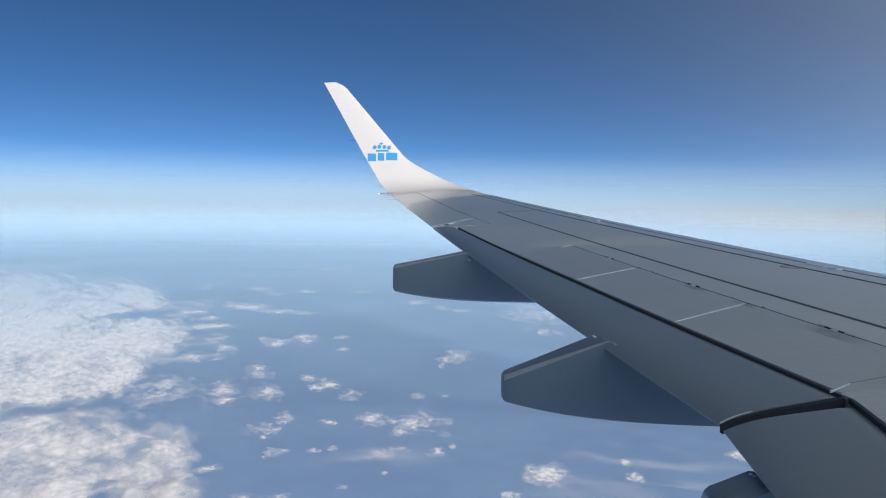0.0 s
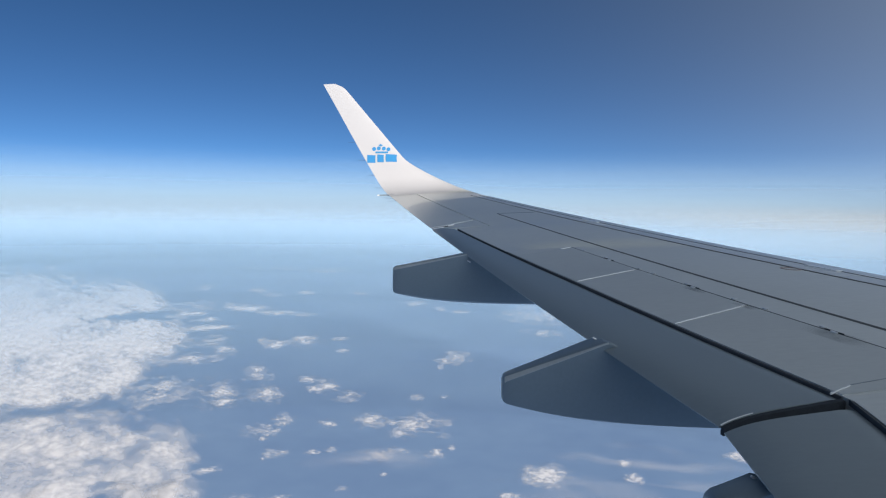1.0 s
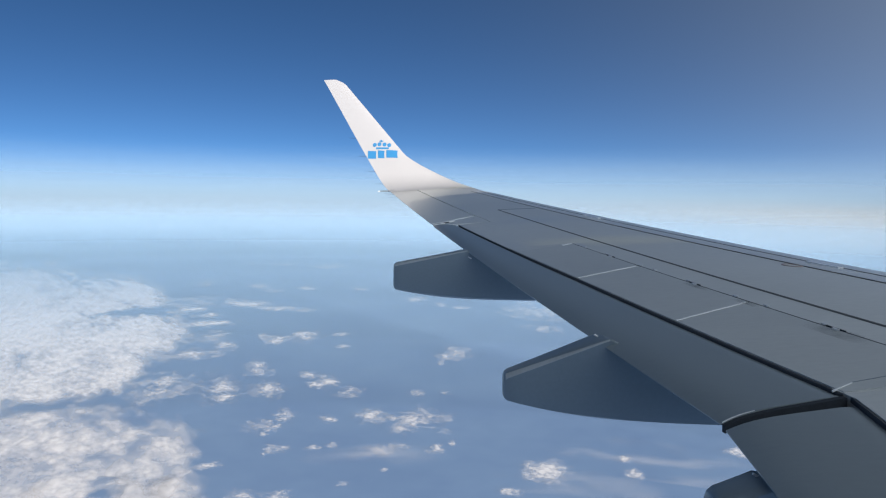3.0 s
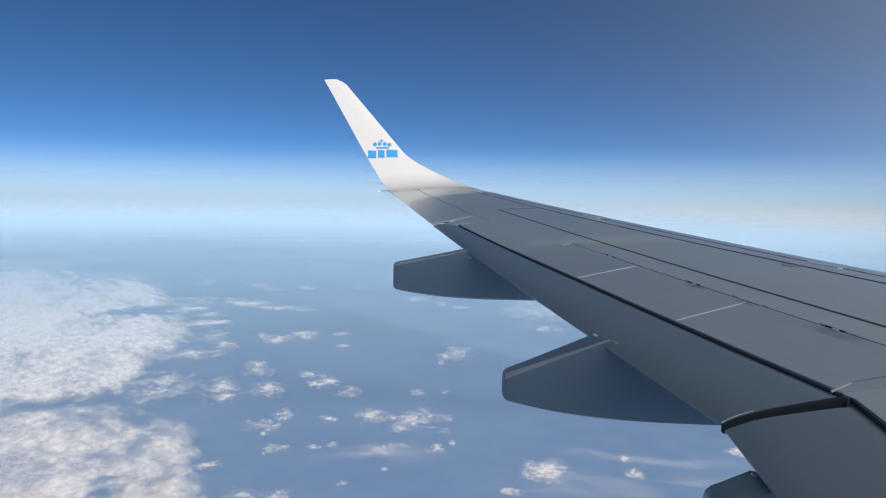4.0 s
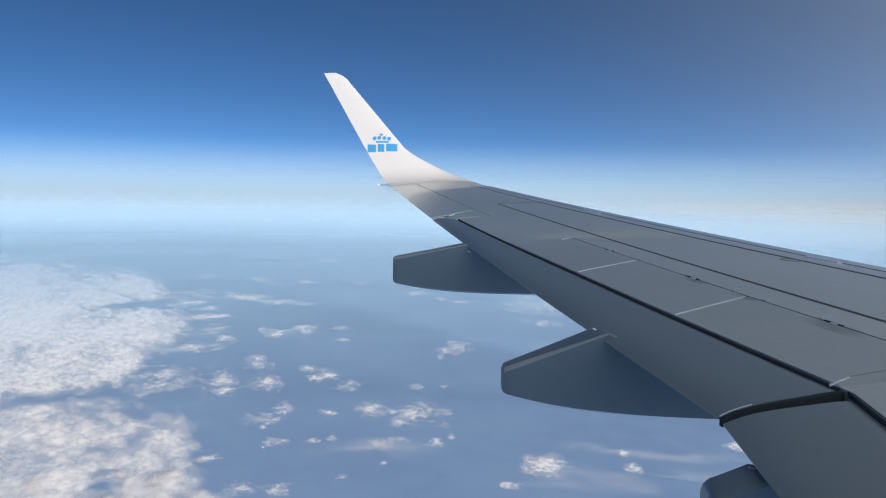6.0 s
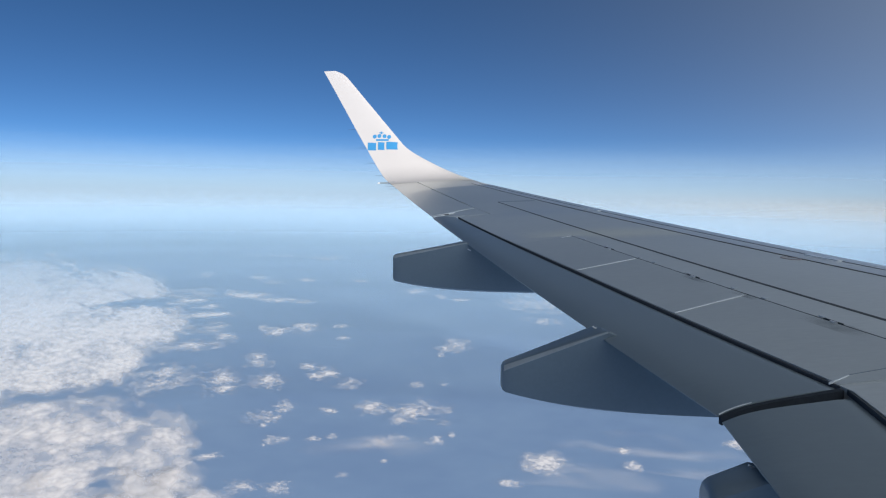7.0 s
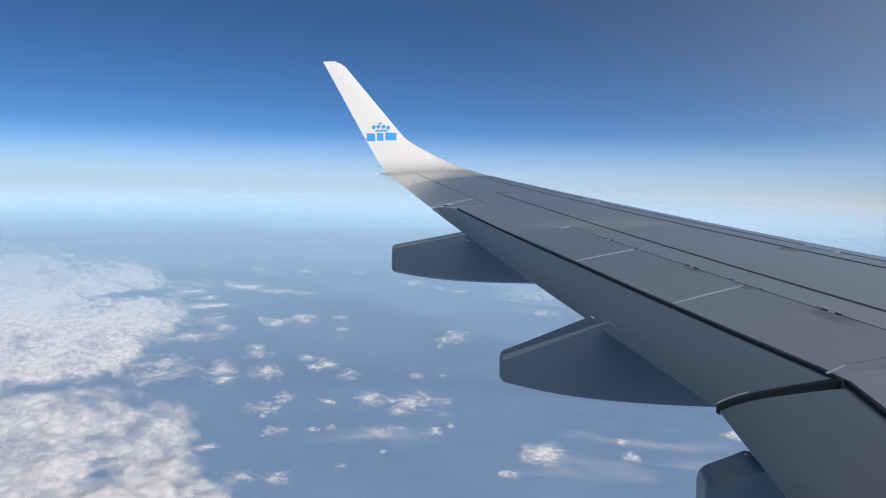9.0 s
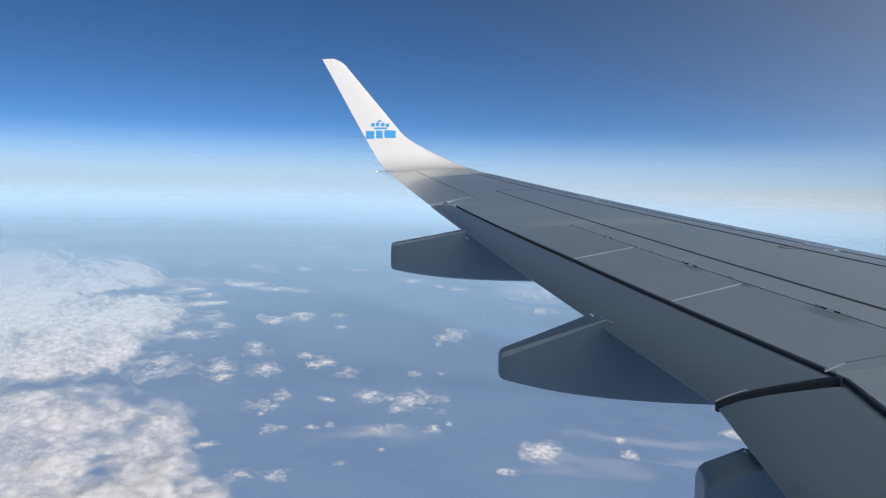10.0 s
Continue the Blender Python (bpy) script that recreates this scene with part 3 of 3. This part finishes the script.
FAIRINGS = [
    (10.45, -8.69, 1.06, -9.56, 0.89, 0.56, 0.44, -6.4, 0.17),
    (6.80, -7.60, 0.61, -8.31, 0.34, 0.14, -0.008, -5.4, 0.18),
    (4.86, -7.17, 0.295, -7.43, 0.215, -0.02, -0.22, -5.2, 0.18),
]
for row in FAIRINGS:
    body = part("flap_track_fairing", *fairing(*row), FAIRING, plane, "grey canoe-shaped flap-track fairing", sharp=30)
    for side in (1, -1) if row[0] > 5 else ():
        part("edge_highlight", *edge_highlight(*row, side), EDGE_LIGHT, body, "paler grey strip along the fairing's upper edge")
    for dy, dx in ((0.02, 0.0), (-row[8] * 0.9, 0.10)):
        v, f = rod((row[1] + dx - 0.02, row[0] + dy, row[2] - 0.03 - 0.085 * (dx > 0)), (row[1] + dx - 0.06, row[0] + dy, row[2] - 0.008 - 0.085 * (dx > 0)), 0.008, 0.006)
        part("fastener", v, f, STEEL, body)

# ---- static dischargers and the tail lamp ----
for v in (0.135, 0.24, 0.36, 0.507):
    p = winglet_at(v, 0.995)
    vv, ff = rod(p, p + Vector((-0.17, 0.01, 0.005)), 0.004, 0.002, 6)
    part("static_discharger", vv, ff, DARK, winglet, "thin dark wick")
for y in (15.6, 15.95, 16.2):
    p = top_at(y, 0.995)
    vv, ff = rod(p, p + Vector((-0.17, 0.0, -0.01)), 0.004, 0.002, 6)
    part("static_discharger", vv, ff, DARK, wing, "thin dark wick")
p = winglet_at(0.05, 0.99)
part("position_lamp", *rod(p + Vector((0.12, 0, -0.01)), p + Vector((-0.20, 0, -0.02)), 0.022, 0.013, 10), FAIRING, winglet, "slim white tail position lamp")

part("lamp_lens", *rod(p + Vector((-0.19, 0, -0.02)), p + Vector((-0.235, 0, -0.021)), 0.016, 0.010, 10), LENS, winglet, "small clear lens")

# ---- fuselage, behind the viewer ----
MID_Z, HULL_R, WALL = 0.75, 1.88, 0.09


def hull_radius(x):
    if x < -26:
        return HULL_R * max(0.2, 1 - 0.8 * ((-26 - x) / 5) ** 1.6)
    if x > 12:
        return HULL_R * max(0.15, 1 - 0.85 * ((x - 12) / 5) ** 2)
    return HULL_R


xs = [-31, -30, -29, -28, -27, -26, -20, -14, -10, SEAT.x - 0.17, SEAT.x + 0.17, -5, 0, 6, 12, 13.5, 15, 16, 17]
angles = sorted([10 * k for k in range(36) if k not in (1, 2, 3)] + [14.0, 28.0])
win_x, win_a = xs.index(SEAT.x - 0.17), angles.index(14.0)
verts, na = [], len(angles)
for inner in (0, 1):
    for x in xs:
        r = hull_radius(x) - inner * WALL
        verts += [Vector((x, r * math.cos(radians(a)), MID_Z + r * math.sin(radians(a)))) for a in angles]
n = len(xs) * na
faces = []
for i in range(len(xs) - 1):
    for j in range(na):
        q = [i * na + j, (i + 1) * na + j, (i + 1) * na + (j + 1) % na, i * na + (j + 1) % na]
        if (i, j) == (win_x, win_a):
            faces += [(q[k], q[(k + 1) % 4], q[(k + 1) % 4] + n, q[k] + n) for k in range(4)]
            continue
        faces += [q, [c + n for c in reversed(q)]]
for i in (0, len(xs) - 1):
    faces += [tuple(i * na + j for j in range(na)), tuple(n + i * na + j for j in range(na))]
hull = part("fuselage", verts, faces, HULL, plane, "plain painted fuselage with one cabin window opening")

# unseen hump, added to shape the hull's shadow on the wing tip
verts = []
for i in range(13):
    a = math.pi * i / 12
    for j in range(9):
        b = math.pi * j / 8
        verts.append(Vector((5.7 + 4.5 * math.cos(a), 0.75 * math.cos(b) * math.sin(a) ** 0.7, MID_Z + HULL_R - 0.12 + 0.72 * math.sin(b) * math.sin(a) ** 0.8)))
part("crown_shadow_hump", verts, grid_faces(13, 9), HULL, hull, "unseen rounded hump on the crown, added to shape the wing-tip shadow")

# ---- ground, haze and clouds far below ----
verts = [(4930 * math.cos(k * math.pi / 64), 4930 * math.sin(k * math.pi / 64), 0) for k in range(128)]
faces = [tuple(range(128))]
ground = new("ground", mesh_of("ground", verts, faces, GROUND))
tagged(ground, "land and sea far below, tinted with blue haze", "ground", kind="structure")


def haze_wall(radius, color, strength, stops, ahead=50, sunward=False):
    """A curved sheet whose tint stands in for haze; it thins out towards its forward end. Sunward haze thickens from
    dead abeam towards the nose.
    """
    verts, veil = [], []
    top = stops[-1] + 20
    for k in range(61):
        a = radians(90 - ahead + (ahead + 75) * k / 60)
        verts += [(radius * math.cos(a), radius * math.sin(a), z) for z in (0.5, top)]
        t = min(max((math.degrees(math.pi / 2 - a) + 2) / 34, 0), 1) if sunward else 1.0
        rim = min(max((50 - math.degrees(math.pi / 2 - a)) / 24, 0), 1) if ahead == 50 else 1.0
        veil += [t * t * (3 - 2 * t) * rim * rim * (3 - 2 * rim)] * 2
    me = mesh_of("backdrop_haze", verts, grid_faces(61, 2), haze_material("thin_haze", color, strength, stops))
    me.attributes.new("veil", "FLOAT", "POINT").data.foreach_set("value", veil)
    return tagged(new("backdrop_haze", me), "tinted sheet standing in for pale haze towards the horizon", "haze", kind="structure")


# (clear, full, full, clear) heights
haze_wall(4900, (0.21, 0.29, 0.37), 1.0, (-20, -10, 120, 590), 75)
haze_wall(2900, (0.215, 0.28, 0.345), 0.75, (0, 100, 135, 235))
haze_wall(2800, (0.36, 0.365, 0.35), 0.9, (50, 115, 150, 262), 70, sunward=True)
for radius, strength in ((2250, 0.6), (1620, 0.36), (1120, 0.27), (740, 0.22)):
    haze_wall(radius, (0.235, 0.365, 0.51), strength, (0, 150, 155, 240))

TABLE = np.random.default_rng(7).random((256, 256))


def value_noise(x, y):
    xi, yi = np.floor(x).astype(int), np.floor(y).astype(int)
    fx, fy = x - xi, y - yi
    fx, fy = fx * fx * (3 - 2 * fx), fy * fy * (3 - 2 * fy)
    a, b = TABLE[xi % 256, yi % 256], TABLE[(xi + 1) % 256, yi % 256]
    c, d = TABLE[xi % 256, (yi + 1) % 256], TABLE[(xi + 1) % 256, (yi + 1) % 256]
    return (a * (1 - fx) + b * fx) * (1 - fy) + (c * (1 - fx) + d * fx) * fy


def layered(x, y, size, octaves=5):
    total, amp, norm = 0, 1.0, 0
    for k in range(octaves):
        total = total + amp * value_noise(x / size + 17.3 * k, y / size + 9.1 * k)
        norm += amp
        size, amp = size / 2.07, amp * 0.55
    return total / norm


def puffs(x, y, size, seed):
    """Soft rounded domes, one a cell, scattered unevenly, melting into one another."""
    u, w = x / size + seed, y / size + seed * 0.7
    ui, wi = np.floor(u).astype(int), np.floor(w).astype(int)
    total = np.zeros(x.shape)
    for a in (-1, 0, 1):
        for b in (-1, 0, 1):
            ci, cj = ui + a, wi + b
            px, py = ci + TABLE[ci % 256, cj % 256], cj + TABLE[(cj + 91) % 256, ci % 256]
            r = 0.6 + 0.5 * TABLE[(ci + 37) % 256, (cj + 53) % 256]
            total += (r * np.clip(1 - ((u - px) ** 2 + (w - py) ** 2) / r ** 2, 0, 1) ** 1.5) ** 3
    return np.cbrt(total)


def lean_to_sun(me, normals, own):
    """Vapour scatters the low sun evenly: vertex normals that lean far towards it."""
    leaned = normals / np.linalg.norm(normals, axis=1, keepdims=True) * own + np.array(to_sun)
    leaned /= np.linalg.norm(leaned, axis=1, keepdims=True)
    me.normals_split_custom_set_from_vertices(leaned.tolist())


def ease(x, lo, hi):
    t = np.clip((x - lo) / (hi - lo), 0, 1)
    return t * t * (3 - 2 * t)


def cloud(name, spots, cell, step, seed, holes=(), ragged=0.5, soft=(-0.2, 0.4), thick=0.75, lumps=0.5, relief_gain=0.5, alt=1.0, wide=1.0, own=0.36):
    """A field of cloud on one level. Spots and holes are ellipses (bearing, dip, half spans, all in degrees as seen from the cabin);
    layered noise breaks up their rims, and domed puffs, larger where nearer, make the tops."""
    lo_a, hi_a = min(q[0] - q[2] * 1.7 for q in spots), max(q[0] + q[2] * 1.7 for q in spots)
    lo_e, hi_e = max(4.0, min(q[1] - q[3] * 1.8 for q in spots)), max(q[1] + q[3] * 1.8 for q in spots)
    a, e = np.meshgrid(np.arange(lo_a, hi_a, step), np.arange(lo_e, hi_e, step * 0.7), indexing="ij")
    mid = (lo_a + hi_a) / 2
    u, w = (a - mid) * 10 / e / wide + seed, 18 * np.log(e) + seed * 1.7
    wu, ww = (layered(u + 31, w, cell * 2.2, 4) - 0.5) * cell * 2.2, (layered(u, w + 57, cell * 2.2, 4) - 0.5) * cell * 2.2
    wa, we = a + wu * e / 10 * 1.2 * wide, e + ww * e / 18 * 1.2
    near = sum(np.exp(7 * np.clip(1 - np.sqrt(((wa - q[0]) / q[2]) ** 2 + ((we - q[1]) / q[3]) ** 2), -3, 1)) for q in spots)
    d = np.minimum(np.log(near) / 7, 1.0)
    for q in holes:
        d = d - 0.75 * np.exp(-((wa - q[0]) / q[2]) ** 2 - ((we - q[1]) / q[3]) ** 2)
    d = d + ragged * (layered(u, w, cell * 5, 3) - 0.5) * 1.6 + ragged * (layered(u + 9, w, cell * 1.3, 4) - 0.5) * 1.8
    body = ease(d, soft[0], soft[1])
    relief = 0.50 * puffs(u + wu * 0.6, w + ww * 0.6, cell, 3.1) + 0.32 * puffs(u - ww * 0.5, w + wu * 0.5, cell * 0.45, 8.7) + 0.25 * layered(u, w, cell * 0.5, 3)
    if (body > 0.3).any():
        relief = relief - relief[body > 0.3].mean()
    cover = np.clip(body * (thick + lumps * relief + 0.8 * lumps * (layered(u + 3, w + 8, cell * 3.5, 3) - 0.5) * 2), 0, 0.97)
    h = (relief + 0.8 * (layered(u, w, cell * 3, 3) - 0.5)) * body
    slope_a, slope_e = np.gradient(h, step, step * 0.7)
    slope_u, slope_w = slope_a * e / 10 * cell * wide * relief_gain, slope_e * e / 18 * cell * relief_gain
    ra, re = np.radians(a), np.radians(e)
    nx = -slope_u * np.cos(ra) + slope_w * np.sin(ra)
    ny = slope_u * np.sin(ra) + slope_w * np.cos(ra)
    far = (250 - alt) / np.tan(re)
    x, y, z = far * np.sin(ra), far * np.cos(ra), alt + 0.15 * np.clip(h + 0.3, 0, 2)
    keep = cover > 0.006
    cells = keep[:-1, :-1] | keep[1:, :-1] | keep[1:, 1:] | keep[:-1, 1:]
    used = np.zeros(x.shape, bool)
    for p, q in ((0, 0), (1, 0), (1, 1), (0, 1)):
        used[p:p + cells.shape[0], q:q + cells.shape[1]] |= cells
    idx = -np.ones(x.shape, int)
    idx[used] = np.arange(used.sum())
    i, j = np.nonzero(cells)
    faces = np.stack([idx[i, j], idx[i, j + 1], idx[i + 1, j + 1], idx[i + 1, j]], 1)
    me = bpy.data.meshes.new(name)
    me.from_pydata(np.stack([x[used], y[used], z[used]], 1).tolist(), [], faces.tolist())
    me.materials.append(CLOUD)
    me.polygons.foreach_set("use_smooth", np.ones(len(faces), bool))
    me.attributes.new("cover", "FLOAT", "POINT").data.foreach_set("value", cover[used].astype(np.float32))
    flow = np.stack([u[used] / cell, w[used] / cell, np.zeros(used.sum())], 1)
    me.attributes.new("flow", "FLOAT_VECTOR", "POINT").data.foreach_set("vector", flow.astype(np.float32).ravel())
    lean_to_sun(me, np.stack([nx[used], ny[used], np.ones(used.sum())], 1), own)
    return new(name, me)


# the ground's normals lean to the sun too, brightening it as haze would
lean_to_sun(ground.data, np.tile((0.0, 0.0, 1.0), (128, 1)), 0.4)
UPPER = [
    (-36.7, 9.88, 5.01, 4.76), (-33.38, 6.91, 3.18, 1.68), (-32.75, 9.05, 4.42, 3.45), (-28.85, 7.77, 4.0, 1.43), (-26.44, 7.54, 2.08, 0.89), (-30.71, 11.13, 4.6, 3.11),
    (-26.67, 10.69, 3.02, 1.69), (-24.82, 10.14, 1.78, 1.14), (-29.67, 13.16, 2.53, 1.48), (-33.19, 13.58, 3.39, 1.43), (-27.63, 12.54, 2.24, 1.19),
    (-38.03, 13.36, 3.36, 2.14),
]
LOWER = [
    (-36.92, 17.8, 4.74, 2.98), (-32.25, 17.99, 4.53, 2.28), (-27.9, 17.67, 3.38, 1.38), (-24.44, 18.65, 2.21, 1.09), (-26.79, 19.82, 4.02, 1.59), (-31.25, 20.52, 5.34, 1.81),
    (-24.07, 21.46, 1.91, 1.44), (-22.3, 19.1, 1.2, 0.5), (-22.47, 23.34, 2.45, 1.43), (-28.75, 23.8, 8.21, 2.14), (-32.9, 15.86, 2.4, 0.59), (-37.04, 21.93, 6.35, 2.69),
]
HEAPS = [
    (-32.84, 20.62, 0.9, 0.71), (-27.0, 21.41, 1.22, 0.89), (-24.46, 20.73, 1.43, 0.95), (-25.26, 22.15, 1.96, 0.93), (-22.26, 22.26, 0.98, 0.46), (-22.68, 23.58, 2.04, 1.05),
    (-27.99, 23.37, 2.27, 0.9), (-32.36, 22.66, 2.1, 0.88), (-36.03, 20.41, 1.62, 1.04),
]
HOLES = [
    (-25.6, 8.87, 3.8, 0.2), (-29.24, 20.26, 1.84, 0.33), (-28.89, 21.23, 0.59, 0.37),
]
tagged(cloud("cloud_bank", UPPER, 0.42, 0.06, 11.0, HOLES[:1], ragged=0.42, soft=(-0.3, 0.6), thick=0.9, lumps=0.55, relief_gain=1.3, own=0.75), "broad bank of dappled white cloud", "cloud", kind="stuff")
tagged(cloud("cloud_bank", LOWER, 0.52, 0.06, 37.0, HOLES[1:], ragged=0.5, soft=(-0.35, 0.75), thick=0.72, lumps=0.6, relief_gain=1.0, own=0.65), "billowing white cloud bank with soft edges", "cloud", kind="stuff")
tagged(cloud("cloud_bank", HEAPS, 1.15, 0.06, 71.0, ragged=0.35, soft=(-0.2, 0.6), thick=0.72, lumps=0.6, alt=2.0, relief_gain=1.0, own=0.6), "larger heaped white cloud tops", "cloud", kind="stuff")

# small clouds: far wisps, the middle distance, and those nearer by
WISPS = [
    (-22.36, 8.2, 2.47, 0.29), (-18.69, 8.46, 2.16, 0.26), (-16.38, 8.89, 1.27, 0.17), (-14.16, 9.04, 0.73, 0.15), (-22.56, 8.82, 1.36, 0.25), (-21.08, 9.29, 1.01, 0.17),
    (-21.49, 9.9, 1.78, 0.29), (-21.25, 10.87, 1.22, 0.37), (-19.94, 11.59, 0.66, 0.33), (-21.98, 12.16, 1.69, 0.37), (-17.44, 7.16, 0.75, 0.17), (-16.47, 7.51, 0.68, 0.13),
    (-13.82, 7.4, 0.73, 0.13), (-9.68, 7.48, 0.62, 0.11), (-21.47, 6.89, 0.68, 0.21), (-16.6, 5.53, 2.61, 0.13), (-12.1, 5.7, 1.3, 0.13), (-5.46, 8.23, 0.98, 0.18),
    (-3.44, 8.59, 0.36, 0.18), (-1.78, 8.82, 0.8, 0.13),
]
MIDDLE = [
    (-17.19, 11.0, 0.34, 0.21), (-16.17, 11.33, 0.85, 0.3), (-14.02, 11.11, 1.04, 0.39), (-11.14, 10.97, 0.66, 0.17), (-11.09, 11.88, 0.44, 0.15), (-2.2, 12.42, 1.08, 0.43),
    (-3.35, 13.14, 0.22, 0.15), (-17.65, 13.43, 0.84, 0.54), (-24.39, 14.22, 2.28, 0.76), (-20.37, 14.76, 1.32, 0.86), (-16.8, 15.05, 1.11, 0.54), (-13.79, 13.98, 0.65, 0.21),
    (-12.47, 14.6, 1.05, 0.38), (-10.7, 15.31, 0.89, 0.34), (3.77, 9.09, 1.76, 0.57), (4.69, 10.23, 1.14, 0.26), (-3.08, 15.37, 0.41, 0.15), (-5.33, 15.44, 0.54, 0.21),
]
NEAR = [
    (-8.67, 17.1, 1.08, 0.5), (-7.05, 17.36, 0.36, 0.17), (-4.98, 17.47, 1.9, 0.71), (-15.51, 16.93, 0.69, 0.41), (-17.31, 17.63, 1.11, 0.37), (-12.23, 17.25, 0.57, 0.25),
    (-11.86, 19.2, 0.4, 0.2), (-8.32, 19.72, 0.9, 0.33), (-6.84, 19.4, 0.72, 0.25), (-3.57, 19.58, 0.68, 0.33), (-2.31, 19.14, 0.27, 0.17), (-16.15, 19.27, 0.82, 0.24),
    (-13.54, 19.35, 0.53, 0.16), (-7.76, 21.07, 0.23, 0.12), (-11.03, 21.98, 0.49, 0.2), (-17.22, 18.2, 0.26, 0.12), (-17.22, 19.61, 0.3, 0.16), (-21.38, 20.14, 0.82, 0.23),
    (-16.14, 22.77, 0.87, 0.43), (-18.8, 22.42, 1.1, 0.46),
]
RIGHT = [
    (4.95, 20.86, 1.78, 0.81), (11.19, 19.45, 0.6, 0.24), (11.91, 20.49, 0.76, 0.35), (2.31, 22.46, 0.99, 0.28), (19.6, 17.99, 1.0, 0.35),
]
VEILS = [
    (13.11, 18.93, 7.06, 0.56), (8.94, 21.35, 6.49, 0.63), (15.65, 20.13, 4.46, 0.39), (-7.28, 20.01, 5.4, 0.66),
]
for k, (spot, soft, thick, wide, ragged) in enumerate([(q, (-0.4, 1.0), 0.5, 2.4, 0.75) for q in WISPS] + [(q, (-0.4, 1.2), 0.56, 1.6, 1.0) for q in MIDDLE] + [(q, (-0.4, 1.2), 0.56, 1.5, 1.0) for q in NEAR] + [(q, (-0.3, 0.9), 0.7, 1.4, 0.55) for q in RIGHT]):
    cell = max(spot[2] * 0.2 * 10 / spot[1] / wide, 0.05)
    fine = min(max(min(spot[2], spot[3] * 2) / 14, 0.018), 0.06)
    ob = cloud("cloud", [spot], cell, fine, 53.0 * k + 5, ragged=ragged, soft=soft, thick=thick, lumps=0.8, wide=wide, relief_gain=0.9, own=0.55)
    tagged(ob, "faint far wisp of cloud over blue haze" if k < len(WISPS) else "small ragged fair-weather cloud over blue haze", "cloud", "scattered clouds")
for k, spot in enumerate(VEILS):
    tagged(cloud("cloud_veil", [spot], 0.9, 0.09, 31.0 * k + 400, ragged=0.6, soft=(-0.3, 1.0), thick=0.14, lumps=0.25, wide=2.5), "thin pale veil of cloud over blue haze", "cloud", "thin veils")
